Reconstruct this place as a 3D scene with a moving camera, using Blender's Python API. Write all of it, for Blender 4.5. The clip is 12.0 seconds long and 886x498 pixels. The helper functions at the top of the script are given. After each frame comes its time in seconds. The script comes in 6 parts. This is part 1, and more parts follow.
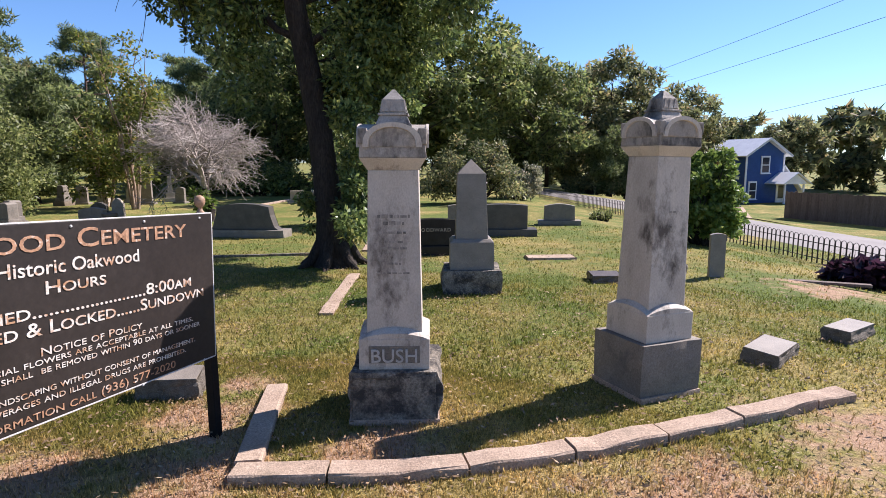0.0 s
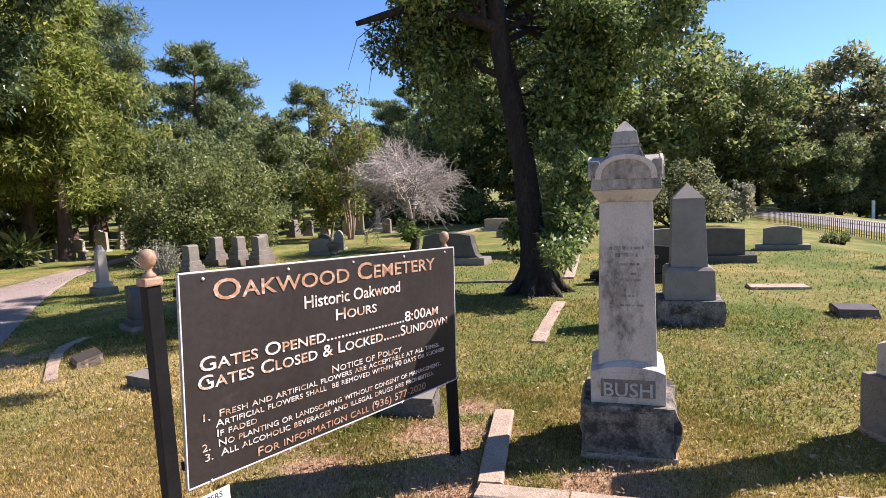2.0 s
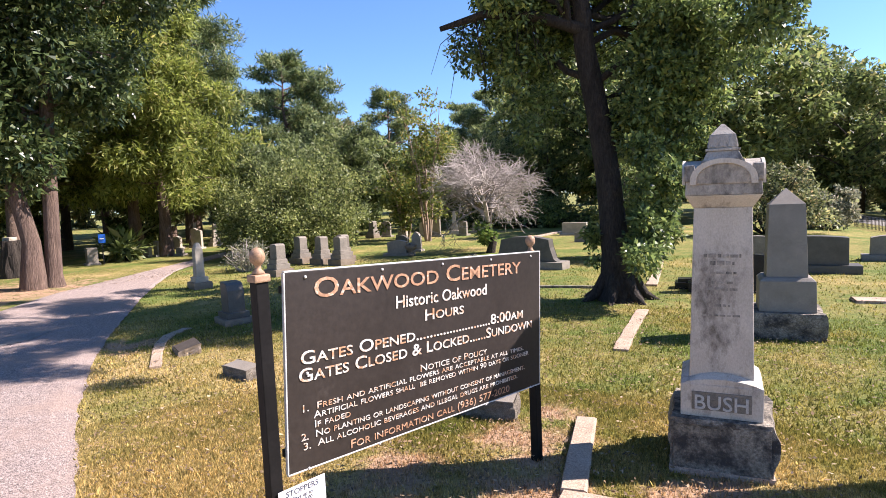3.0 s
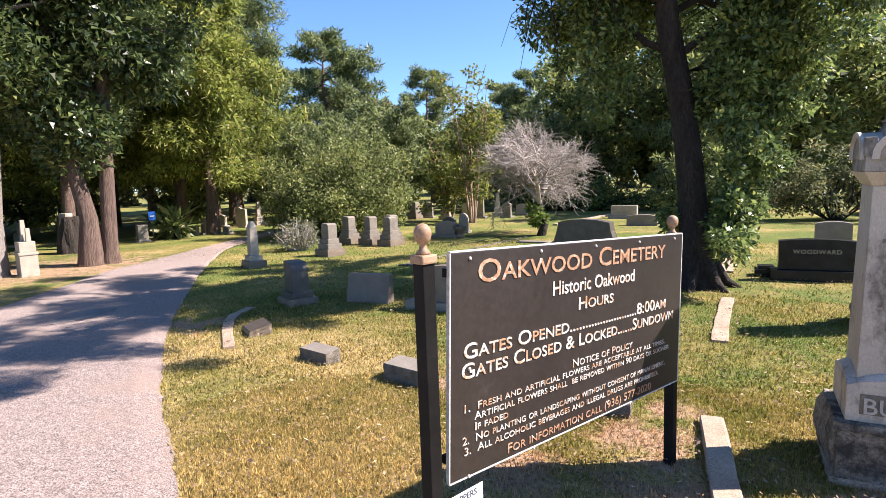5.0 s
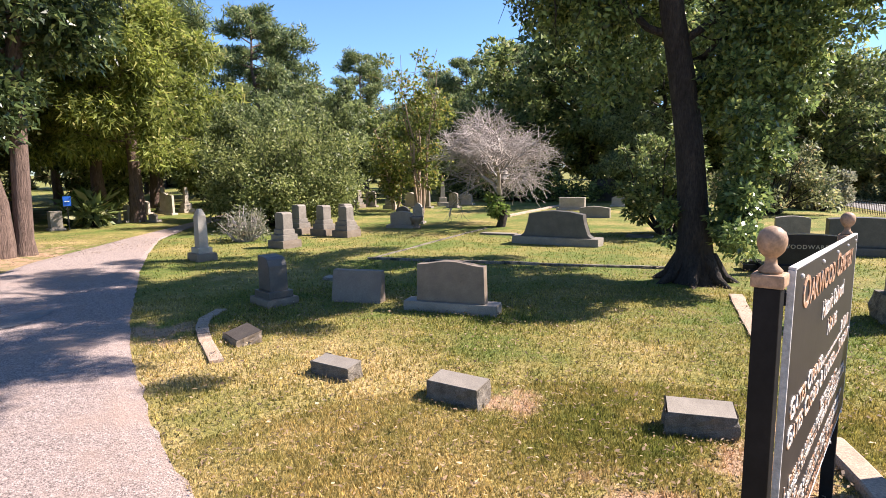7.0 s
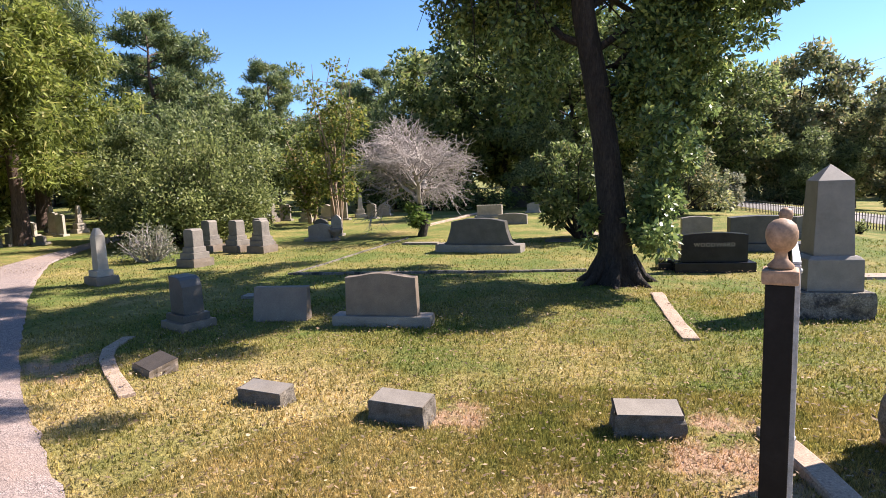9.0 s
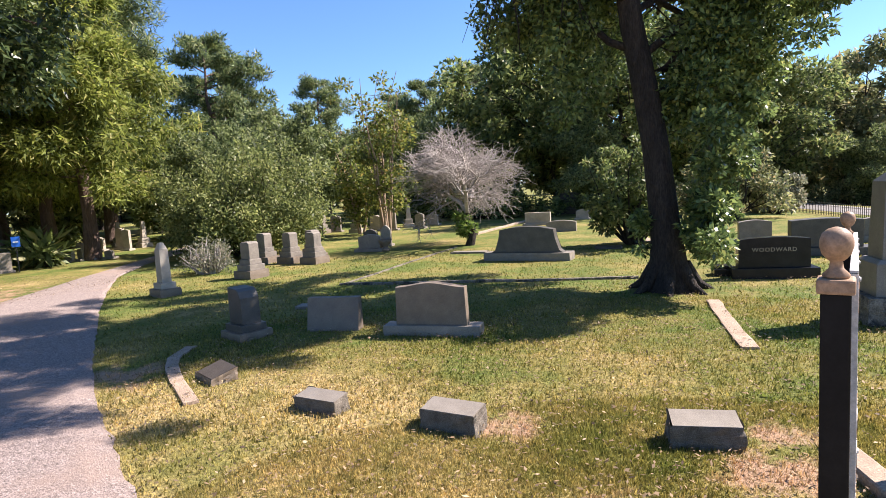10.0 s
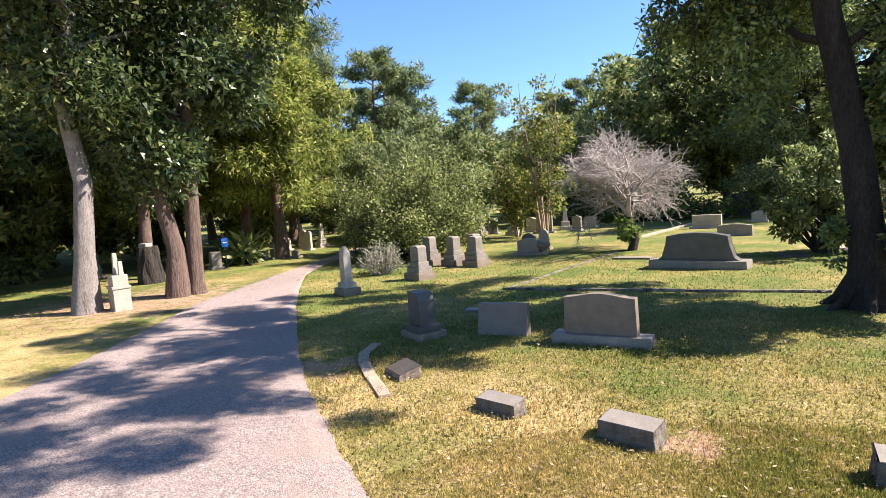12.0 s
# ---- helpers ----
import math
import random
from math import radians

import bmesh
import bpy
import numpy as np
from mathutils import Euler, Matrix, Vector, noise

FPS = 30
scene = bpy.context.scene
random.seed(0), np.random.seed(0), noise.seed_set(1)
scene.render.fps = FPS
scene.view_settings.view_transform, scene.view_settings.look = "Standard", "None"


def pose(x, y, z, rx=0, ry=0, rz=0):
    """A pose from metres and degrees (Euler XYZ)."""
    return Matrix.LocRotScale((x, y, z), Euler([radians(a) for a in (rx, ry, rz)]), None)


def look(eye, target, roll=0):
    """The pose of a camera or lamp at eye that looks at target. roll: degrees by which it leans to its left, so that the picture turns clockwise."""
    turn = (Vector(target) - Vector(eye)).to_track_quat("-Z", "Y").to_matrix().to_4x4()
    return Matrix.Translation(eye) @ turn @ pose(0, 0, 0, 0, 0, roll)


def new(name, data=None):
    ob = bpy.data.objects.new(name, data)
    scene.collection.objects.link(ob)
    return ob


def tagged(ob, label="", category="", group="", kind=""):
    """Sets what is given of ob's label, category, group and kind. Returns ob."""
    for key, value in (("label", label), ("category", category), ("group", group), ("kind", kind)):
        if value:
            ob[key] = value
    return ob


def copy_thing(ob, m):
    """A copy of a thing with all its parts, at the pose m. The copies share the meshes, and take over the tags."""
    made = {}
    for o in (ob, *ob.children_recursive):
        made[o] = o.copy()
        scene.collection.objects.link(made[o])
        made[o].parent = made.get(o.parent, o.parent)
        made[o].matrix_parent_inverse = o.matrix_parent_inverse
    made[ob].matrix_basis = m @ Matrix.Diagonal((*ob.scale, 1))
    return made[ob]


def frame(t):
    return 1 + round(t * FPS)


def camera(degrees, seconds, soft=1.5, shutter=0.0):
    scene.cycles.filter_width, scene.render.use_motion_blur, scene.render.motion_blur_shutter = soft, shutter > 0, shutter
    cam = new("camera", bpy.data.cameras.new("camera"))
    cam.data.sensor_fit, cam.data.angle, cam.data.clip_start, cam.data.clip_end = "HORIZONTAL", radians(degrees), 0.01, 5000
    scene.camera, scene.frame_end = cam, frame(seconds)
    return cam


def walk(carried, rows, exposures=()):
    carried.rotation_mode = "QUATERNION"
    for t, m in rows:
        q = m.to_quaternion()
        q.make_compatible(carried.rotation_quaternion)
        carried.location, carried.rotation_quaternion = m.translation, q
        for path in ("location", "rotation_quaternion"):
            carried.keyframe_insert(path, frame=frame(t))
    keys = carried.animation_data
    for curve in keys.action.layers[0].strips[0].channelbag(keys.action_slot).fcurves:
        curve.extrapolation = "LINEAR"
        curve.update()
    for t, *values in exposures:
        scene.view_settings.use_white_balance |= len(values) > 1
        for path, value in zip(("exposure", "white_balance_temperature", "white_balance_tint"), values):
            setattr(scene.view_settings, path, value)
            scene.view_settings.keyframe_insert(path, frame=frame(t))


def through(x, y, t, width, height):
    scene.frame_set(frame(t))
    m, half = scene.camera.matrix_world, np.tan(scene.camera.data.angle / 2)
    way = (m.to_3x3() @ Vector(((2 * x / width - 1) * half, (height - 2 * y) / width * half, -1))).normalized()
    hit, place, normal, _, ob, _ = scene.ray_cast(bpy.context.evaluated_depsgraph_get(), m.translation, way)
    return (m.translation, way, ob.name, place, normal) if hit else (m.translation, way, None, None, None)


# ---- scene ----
cam = camera(74.8, 12.0, soft=0.6)
# seconds, x, y, z, yaw, pitch, roll
ROWS = [
    (0.0, 0.560, -0.746, 1.564, 3.547, -8.717, 0.439),
    (0.5, 0.509, -0.805, 1.566, 7.135, -7.011, 2.624),
    (1.0, 0.429, -0.892, 1.634, 12.165, -6.688, 3.223),
    (1.5, 0.362, -0.854, 1.633, 18.176, -6.257, 3.892),
    (2.0, 0.315, -0.887, 1.623, 21.544, -5.675, 3.003),
    (2.5, 0.265, -0.902, 1.617, 24.985, -5.098, 2.832),
    (3.0, 0.264, -0.947, 1.632, 28.927, -5.052, 2.558),
    (3.5, 0.259, -1.003, 1.639, 30.159, -5.205, 2.741),
    (5.5, -0.695, -0.926, 1.601, 32.204, -6.992, 1.899),
    (6.0, -1.021, -0.986, 1.592, 31.191, -6.967, 1.571),
    (6.5, -1.311, -0.927, 1.577, 29.284, -7.245, 0.844),
    (7.0, -1.553, -0.792, 1.608, 24.348, -7.946, 0.820),
    (7.5, -1.719, -0.740, 1.609, 18.334, -8.153, 0.888),
    (9.5, -1.754, -0.671, 1.577, 15.869, -6.895, 2.013),
    (10.0, -1.743, -0.720, 1.599, 20.508, -6.052, 3.405),
    (10.5, -1.766, -0.864, 1.667, 25.742, -5.610, 3.927),
    (11.0, -1.773, -0.973, 1.722, 30.312, -5.170, 4.548),
    (11.5, -1.794, -0.985, 1.735, 33.194, -4.900, 4.539),
    (12.0, -1.800, -1.054, 1.761, 35.365, -5.143, 4.173),
]
walk(cam, [(t, pose(x, y, z, 90 + pitch, roll, yaw)) for t, x, y, z, yaw, pitch, roll in ROWS],
     exposures=((0.0, 1.13, 6150, 22), (1.0, 1.01, 6150, 22), (2.5, 1.50, 6300, 22), (3.5, 1.60, 6350, 21), (7.0, 1.66, 6500, 19), (9.5, 1.50, 6400, 19), (12.0, 1.74, 6450, 18)))

# ---- light ----
SUN_DIR = Vector((0.62, 0.40, 0.72)).normalized()   # towards the sun
sun_data = bpy.data.lights.new("sun", "SUN")
sun_data.energy, sun_data.angle, sun_data.color = 5.0, radians(0.55), (1.0, 0.93, 0.82)
sun = new("sun", sun_data)
sun.matrix_world = look((0, 0, 40), Vector((0, 0, 40)) - SUN_DIR)
world = bpy.data.worlds.new("sky")
scene.world = world
world.use_nodes = True
wn = world.node_tree.nodes
sky = wn.new("ShaderNodeTexSky")
sky.sky_type, sky.sun_disc = "NISHITA", False
sky.sun_elevation = math.asin(SUN_DIR.z)
sky.sun_rotation = math.atan2(SUN_DIR.x, SUN_DIR.y)
sky.air_density, sky.dust_density, sky.ozone_density = 1.0, 0.15, 2.5
wn["Background"].inputs["Strength"].default_value = 0.058
deep = wn.new("ShaderNodeMix")      # a deep autumn blue
deep.data_type, deep.blend_type = "RGBA", "MULTIPLY"
deep.inputs[0].default_value, deep.inputs[7].default_value = 1.0, (0.80, 1.08, 1.34, 1)
world.node_tree.links.new(sky.outputs[0], deep.inputs[6])
world.node_tree.links.new(deep.outputs[2], wn["Background"].inputs["Color"])


# ---- materials ----
def nodes_of(m):
    m.use_nodes = True
    return m.node_tree.nodes, m.node_tree.links


def ramp(nodes, links, source, stops):
    r = nodes.new("ShaderNodeValToRGB")
    e = r.color_ramp.elements
    while len(e) < len(stops):
        e.new(0.5)
    for k, (p, c) in zip(e, stops):
        k.position, k.color = p, (*c, 1) if len(c) == 3 else c
    links.new(source, r.inputs[0])
    return r.outputs[0]


def noise_tex(nodes, links, scale, detail=5, rough=0.6, vector=None):
    n = nodes.new("ShaderNodeTexNoise")
    n.inputs["Scale"].default_value, n.inputs["Detail"].default_value, n.inputs["Roughness"].default_value = scale, detail, rough
    if vector is not None:
        links.new(vector, n.inputs["Vector"])
    return n.outputs[0]


def mixed(nodes, links, kind, fac, a, b):
    m = nodes.new("ShaderNodeMix")
    m.data_type, m.blend_type = "RGBA", kind
    for sock, v in ((m.inputs[0], fac), (m.inputs[6], a), (m.inputs[7], b)):
        if isinstance(v, (int, float)):
            sock.default_value = v
        elif isinstance(v, tuple):
            sock.default_value = (*v, 1)
        else:
            links.new(v, sock)
    return m.outputs[2]


def bumped(nodes, links, height, strength, distance=0.01):
    b = nodes.new("ShaderNodeBump")
    b.inputs["Strength"].default_value, b.inputs["Distance"].default_value = strength, distance
    links.new(height, b.inputs["Height"])
    return b.outputs[0]


def surface(name, col, col2, rough=0.8, scale=6.0, grain=90.0, grain_amount=0.35, stain=None, stain_at=(0.52, 0.68), stain_scale=3.0,
            bump=0.4, depth=0.006, metal=0.0, stretch=None, spec=0.4):
    """A surface with patches, grain and, where given, stains of their own shape."""
    m = bpy.data.materials.new(name)
    nodes, links = nodes_of(m)
    p = nodes["Principled BSDF"]
    tc = nodes.new("ShaderNodeTexCoord")
    vec = tc.outputs["Object"]
    if stretch:
        mp = nodes.new("ShaderNodeMapping")
        mp.inputs["Scale"].default_value = stretch
        links.new(vec, mp.inputs["Vector"])
        vec = mp.outputs[0]
    info = nodes.new("ShaderNodeObjectInfo")
    shift = nodes.new("ShaderNodeVectorMath")
    shift.operation = "ADD"
    links.new(vec, shift.inputs[0])
    ten = nodes.new("ShaderNodeMath")
    ten.operation, ten.inputs[1].default_value = "MULTIPLY", 37.0
    links.new(info.outputs["Random"], ten.inputs[0])
    links.new(ten.outputs[0], shift.inputs[1])
    vec = shift.outputs[0]
    patches = noise_tex(nodes, links, scale, 6, 0.65, vec)
    base = ramp(nodes, links, patches, [(0.3, col), (0.7, col2)])
    g = noise_tex(nodes, links, grain, 3, 0.7, vec)
    gcol = ramp(nodes, links, g, [(0.3, (1 - grain_amount,) * 3), (0.7, (1 + grain_amount * 0.5,) * 3)])
    base = mixed(nodes, links, "MULTIPLY", 1.0, base, gcol)
    if stain:
        sn = noise_tex(nodes, links, stain_scale, 8, 0.72, vec)
        f = ramp(nodes, links, sn, [(stain_at[0], (0, 0, 0)), (stain_at[1], (1, 1, 1))])
        base = mixed(nodes, links, "MIX", f, base, stain)
    links.new(base, p.inputs["Base Color"])
    p.inputs["Roughness"].default_value, p.inputs["Metallic"].default_value = rough, metal
    p.inputs["Specular IOR Level"].default_value = spec
    if bump:
        both = nodes.new("ShaderNodeMath")
        both.operation = "ADD"
        links.new(g, both.inputs[0])
        links.new(patches, both.inputs[1])
        links.new(bumped(nodes, links, both.outputs[0], bump, depth), p.inputs["Normal"])
    return m


def leaf_material(name, dark, light, odd=None, gloss=0.5, through=0.52):
    m = bpy.data.materials.new(name)
    nodes, links = nodes_of(m)
    p = nodes["Principled BSDF"]
    geo = nodes.new("ShaderNodeNewGeometry")
    stops = [(0.0, dark), (0.8, light)] + ([(1.0, odd)] if odd else [])
    c = ramp(nodes, links, geo.outputs["Random Per Island"], stops)
    tc = nodes.new("ShaderNodeTexCoord")
    big = noise_tex(nodes, links, 0.9, 3, 0.5, tc.outputs["Object"])
    c = mixed(nodes, links, "MULTIPLY", 1.0, c, ramp(nodes, links, big, [(0.3, (0.7, 0.72, 0.7)), (0.7, (1.25, 1.2, 1.1))]))
    links.new(c, p.inputs["Base Color"])
    p.inputs["Roughness"].default_value = gloss
    p.inputs["Specular IOR Level"].default_value = 0.4
    t = nodes.new("ShaderNodeBsdfTranslucent")
    links.new(c, t.inputs[0])
    mx = nodes.new("ShaderNodeMixShader")
    mx.inputs[0].default_value = through
    links.new(p.outputs[0], mx.inputs[1])
    links.new(t.outputs[0], mx.inputs[2])
    links.new(mx.outputs[0], nodes["Material Output"].inputs[0])
    return m


# bare places: x, y, radius
WORN = ((0.0, 2.2, 0.5), (-1.1, 2.55, 0.5), (-0.9, 1.85, 0.55), (-1.7, 1.8, 0.5), (-2.75, 2.9, 0.34), (1.6, 1.75, 0.8), (2.9, 2.35, 0.8), (4.9, 6.5, 0.9), (-1.1, 3.1, 0.3), (-14.2, 5.2, 3.0), (-6.6, 3.2, 0.5))


def lawn_colour(nodes, links):
    """Turf with green, straw-dry and bare places, by place in the world."""
    geo = nodes.new("ShaderNodeNewGeometry")
    pos = geo.outputs["Position"]
    broad = noise_tex(nodes, links, 0.55, 4, 0.6, pos)
    mid = noise_tex(nodes, links, 3.2, 5, 0.7, pos)
    fine = noise_tex(nodes, links, 38, 4, 0.75, pos)
    sep = nodes.new("ShaderNodeSeparateXYZ")
    links.new(pos, sep.inputs[0])
    fall = nodes.new("ShaderNodeMapRange")      # the turf dries out towards the drive
    fall.inputs["From Min"].default_value, fall.inputs["From Max"].default_value = 0.6, 5.0
    fall.inputs["To Min"].default_value, fall.inputs["To Max"].default_value = 0.20, -0.09
    links.new(sep.outputs["Y"], fall.inputs["Value"])
    dry = nodes.new("ShaderNodeMath")
    dry.operation = "MULTIPLY_ADD"
    links.new(mid, dry.inputs[0])
    dry.inputs[1].default_value = 0.55
    links.new(broad, dry.inputs[2])
    dry2 = nodes.new("ShaderNodeMath")
    dry2.operation = "ADD"
    links.new(dry.outputs[0], dry2.inputs[0])
    links.new(fall.outputs[0], dry2.inputs[1])
    c = ramp(nodes, links, dry2.outputs[0], [(0.58, (0.100, 0.130, 0.032)), (0.78, (0.205, 0.178, 0.062)), (0.97, (0.36, 0.275, 0.135))])
    c = mixed(nodes, links, "MULTIPLY", 1.0, c, ramp(nodes, links, fine, [(0.32, (0.46, 0.46, 0.42)), (0.68, (1.6, 1.56, 1.42))]))
    # worn earth round the lot, the notice board and the small markers
    worn = None
    for x, y, r in WORN:
        d = nodes.new("ShaderNodeVectorMath")
        d.operation = "DISTANCE"
        links.new(pos, d.inputs[0])
        d.inputs[1].default_value = (x, y, 0)
        q = nodes.new("ShaderNodeMapRange")
        q.inputs["From Min"].default_value, q.inputs["From Max"].default_value = r * 0.3, r * 1.5
        q.inputs["To Min"].default_value, q.inputs["To Max"].default_value = 0.42, 0.0
        links.new(d.outputs["Value"], q.inputs["Value"])
        if worn is None:
            worn = q.outputs[0]
        else:
            mxm = nodes.new("ShaderNodeMath")
            mxm.operation = "MAXIMUM"
            links.new(worn, mxm.inputs[0])
            links.new(q.outputs[0], mxm.inputs[1])
            worn = mxm.outputs[0]
    edge = nodes.new("ShaderNodeMath")
    edge.operation = "ADD"
    links.new(worn, edge.inputs[0])
    links.new(mid, edge.inputs[1])
    f = ramp(nodes, links, edge.outputs[0], [(0.74, (0, 0, 0)), (0.92, (1, 1, 1))])
    earth = ramp(nodes, links, fine, [(0.3, (0.27, 0.165, 0.10)), (0.7, (0.45, 0.305, 0.20))])
    return mixed(nodes, links, "MIX", f, c, earth), fine, f


def lawn_material(name, blades):
    m = bpy.data.materials.new(name)
    nodes, links = nodes_of(m)
    p = nodes["Principled BSDF"]
    c, fine, bare = lawn_colour(nodes, links)
    if blades:
        geo = nodes.new("ShaderNodeNewGeometry")
        c = mixed(nodes, links, "MULTIPLY", 1.0, c, ramp(nodes, links, geo.outputs["Random Per Island"], [(0.0, (0.58, 0.64, 0.46)), (0.55, (1.2, 1.22, 1.05)), (1.0, (2.0, 1.85, 1.5))]))
    else:
        links.new(bumped(nodes, links, fine, 0.9, 0.03), p.inputs["Normal"])
    links.new(c, p.inputs["Base Color"])
    p.inputs["Roughness"].default_value = 0.9 if not blades else 0.6
    p.inputs["Specular IOR Level"].default_value = 0.15
    if blades:
        t = nodes.new("ShaderNodeBsdfTranslucent")
        links.new(c, t.inputs[0])
        mx = nodes.new("ShaderNodeMixShader")
        mx.inputs[0].default_value = 0.45
        links.new(p.outputs[0], mx.inputs[1])
        links.new(t.outputs[0], mx.inputs[2])
        links.new(mx.outputs[0], nodes["Material Output"].inputs[0])
    return m


M_LAWN = lawn_material("turf", False)
M_BLADE = lawn_material("grass_blade", True)
M_ROAD = surface("drive_surface", (0.25, 0.192, 0.168), (0.42, 0.335, 0.298), 0.92, 24, 95, 0.95, (0.30, 0.215, 0.17), (0.50, 0.70), 0.55, 0.9, 0.012)
M_PATCH = surface("mended_asphalt", (0.17, 0.155, 0.145), (0.25, 0.23, 0.215), 0.9, 9, 70, 0.6, None, bump=0.6)
M_STREET = surface("street_surface", (0.195, 0.180, 0.170), (0.26, 0.24, 0.225), 0.9, 0.5, 30, 0.2, None, bump=0.3)
M_PATH = surface("old_concrete", (0.30, 0.215, 0.155), (0.44, 0.335, 0.25), 0.92, 5, 80, 0.4, (0.20, 0.155, 0.11), (0.55, 0.72), 4, 0.6, 0.01)
M_MARBLE = surface("stained_marble", (0.405, 0.354, 0.294), (0.570, 0.515, 0.442), 0.75, 3.5, 120, 0.18, (0.095, 0.078, 0.062), (0.53, 0.68), 4.2, 0.35, 0.005, stretch=(1, 1, 0.55))
M_MARBLE_DARK = surface("weathered_marble", (0.243, 0.216, 0.184), (0.432, 0.392, 0.338), 0.8, 3.5, 120, 0.2, (0.06, 0.055, 0.05), (0.46, 0.62), 4.5, 0.45, 0.006, stretch=(1, 1, 0.6))
M_ROCK = surface("rock_faced_stone", (0.159, 0.135, 0.105), (0.339, 0.294, 0.232), 0.88, 7, 60, 0.6, (0.045, 0.04, 0.036), (0.47, 0.6), 6, 0.9, 0.02)
M_GRANITE = surface("grey_granite", (0.199, 0.171, 0.138), (0.288, 0.251, 0.206), 0.55, 5, 260, 0.5, (0.16, 0.155, 0.15), (0.6, 0.8), 3, 0.2, 0.002)
M_GRANITE_ROUGH = surface("rough_granite", (0.144, 0.122, 0.096), (0.305, 0.263, 0.210), 0.9, 14, 160, 0.5, None, bump=1.0, depth=0.02)
M_GRANITE_WARM = surface("warm_granite", (0.159, 0.123, 0.089), (0.231, 0.182, 0.136), 0.6, 5, 260, 0.5, (0.14, 0.11, 0.09), (0.56, 0.72), 3, 0.2, 0.002)
M_DARKSTONE = surface("dark_base_stone", (0.154, 0.133, 0.110), (0.244, 0.213, 0.175), 0.8, 4, 90, 0.35, (0.09, 0.085, 0.08), (0.55, 0.72), 3, 0.4, 0.008)
M_DARK = surface("dark_granite", (0.070, 0.063, 0.054), (0.114, 0.103, 0.087), 0.45, 6, 240, 0.5, None, bump=0.15, depth=0.002)
M_BLACK = surface("black_granite", (0.018, 0.018, 0.02), (0.03, 0.03, 0.032), 0.22, 6, 240, 0.4, None, bump=0.03, depth=0.001, spec=0.25)
M_LIGHT = surface("pale_stone", (0.298, 0.259, 0.205), (0.432, 0.375, 0.299), 0.75, 5, 140, 0.25, (0.22, 0.20, 0.18), (0.56, 0.75), 4, 0.35, 0.004)
M_BRONZE = surface("bronze_plate", (0.10, 0.085, 0.075), (0.16, 0.13, 0.11), 0.5, 8, 90, 0.4, None, bump=0.5, depth=0.004, metal=0.5)
M_PANEL = surface("board_paint", (0.022, 0.017, 0.015), (0.033, 0.026, 0.023), 0.42, 2.5, 40, 0.25, (0.05, 0.042, 0.038), (0.62, 0.8), 5, 0.1, 0.002)
M_POST = surface("post_paint", (0.006, 0.0055, 0.0055), (0.012, 0.011, 0.011), 0.6, 8, 60, 0.3, None, bump=0.15, depth=0.002, spec=0.15)
M_EDGE = surface("board_edge", (0.45, 0.44, 0.42), (0.62, 0.6, 0.58), 0.7, 12, 80, 0.3, None, bump=0.2)
M_WOODCAP = surface("turned_wood", (0.24, 0.14, 0.08), (0.40, 0.26, 0.165), 0.6, 9, 70, 0.35, (0.14, 0.09, 0.06), (0.6, 0.75), 8, 0.3, 0.003)
M_LETTER = surface("worn_white_letter", (0.530, 0.487, 0.427), (0.655, 0.620, 0.577), 0.7, 14, 60, 0.2, (0.36, 0.20, 0.11), (0.48, 0.58), 16, 0)
M_COPPER = surface("worn_copper_letter", (0.30, 0.155, 0.085), (0.47, 0.28, 0.175), 0.55, 16, 60, 0.4, (0.62, 0.55, 0.48), (0.55, 0.65), 22, 0)
M_PAPER = surface("paper", (0.68, 0.68, 0.70), (0.76, 0.76, 0.78), 0.7, 3, 60, 0.05, None, bump=0)
M_INK = surface("ink", (0.03, 0.03, 0.05), (0.06, 0.06, 0.08), 0.8, 9, 60, 0.1, None, bump=0)
M_CUT = surface("cut_letter", (0.374, 0.360, 0.331), (0.475, 0.454, 0.418), 0.8, 9, 90, 0.2, None, bump=0.2)
M_IRON = surface("iron", (0.012, 0.012, 0.013), (0.03, 0.027, 0.025), 0.6, 9, 60, 0.3, None, bump=0.2)
M_FENCEWOOD = surface("weathered_plank", (0.115, 0.085, 0.07), (0.21, 0.165, 0.14), 0.9, 3, 60, 0.5, None, bump=0.6, stretch=(1, 1, 0.15))
M_BLUE = surface("blue_siding", (0.018, 0.06, 0.20), (0.026, 0.08, 0.25), 0.6, 2, 40, 0.15, None, bump=0.1)
M_WHITE = surface("white_trim", (0.72, 0.72, 0.72), (0.82, 0.82, 0.82), 0.6, 2, 40, 0.08, None, bump=0.1)
M_ROOF = surface("metal_roof", (0.55, 0.57, 0.6), (0.68, 0.7, 0.72), 0.45, 2, 40, 0.1, None, bump=0.1)
M_GLASS = surface("window_glass", (0.03, 0.035, 0.045), (0.05, 0.055, 0.065), 0.06, 2, 40, 0.1, None, bump=0, spec=0.7)
M_BLUESIGN = surface("blue_enamel", (0.01, 0.09, 0.42), (0.015, 0.11, 0.48), 0.4, 5, 40, 0.1, None, bump=0)
M_BARK = surface("dark_bark", (0.022, 0.017, 0.014), (0.065, 0.05, 0.04), 0.95, 7, 50, 0.6, None, bump=1.0, depth=0.05, stretch=(1, 1, 0.25))
M_BARK_RED = surface("red_bark", (0.10, 0.065, 0.05), (0.23, 0.155, 0.12), 0.95, 7, 50, 0.6, None, bump=1.0, depth=0.05, stretch=(1.4, 1.4, 0.12))
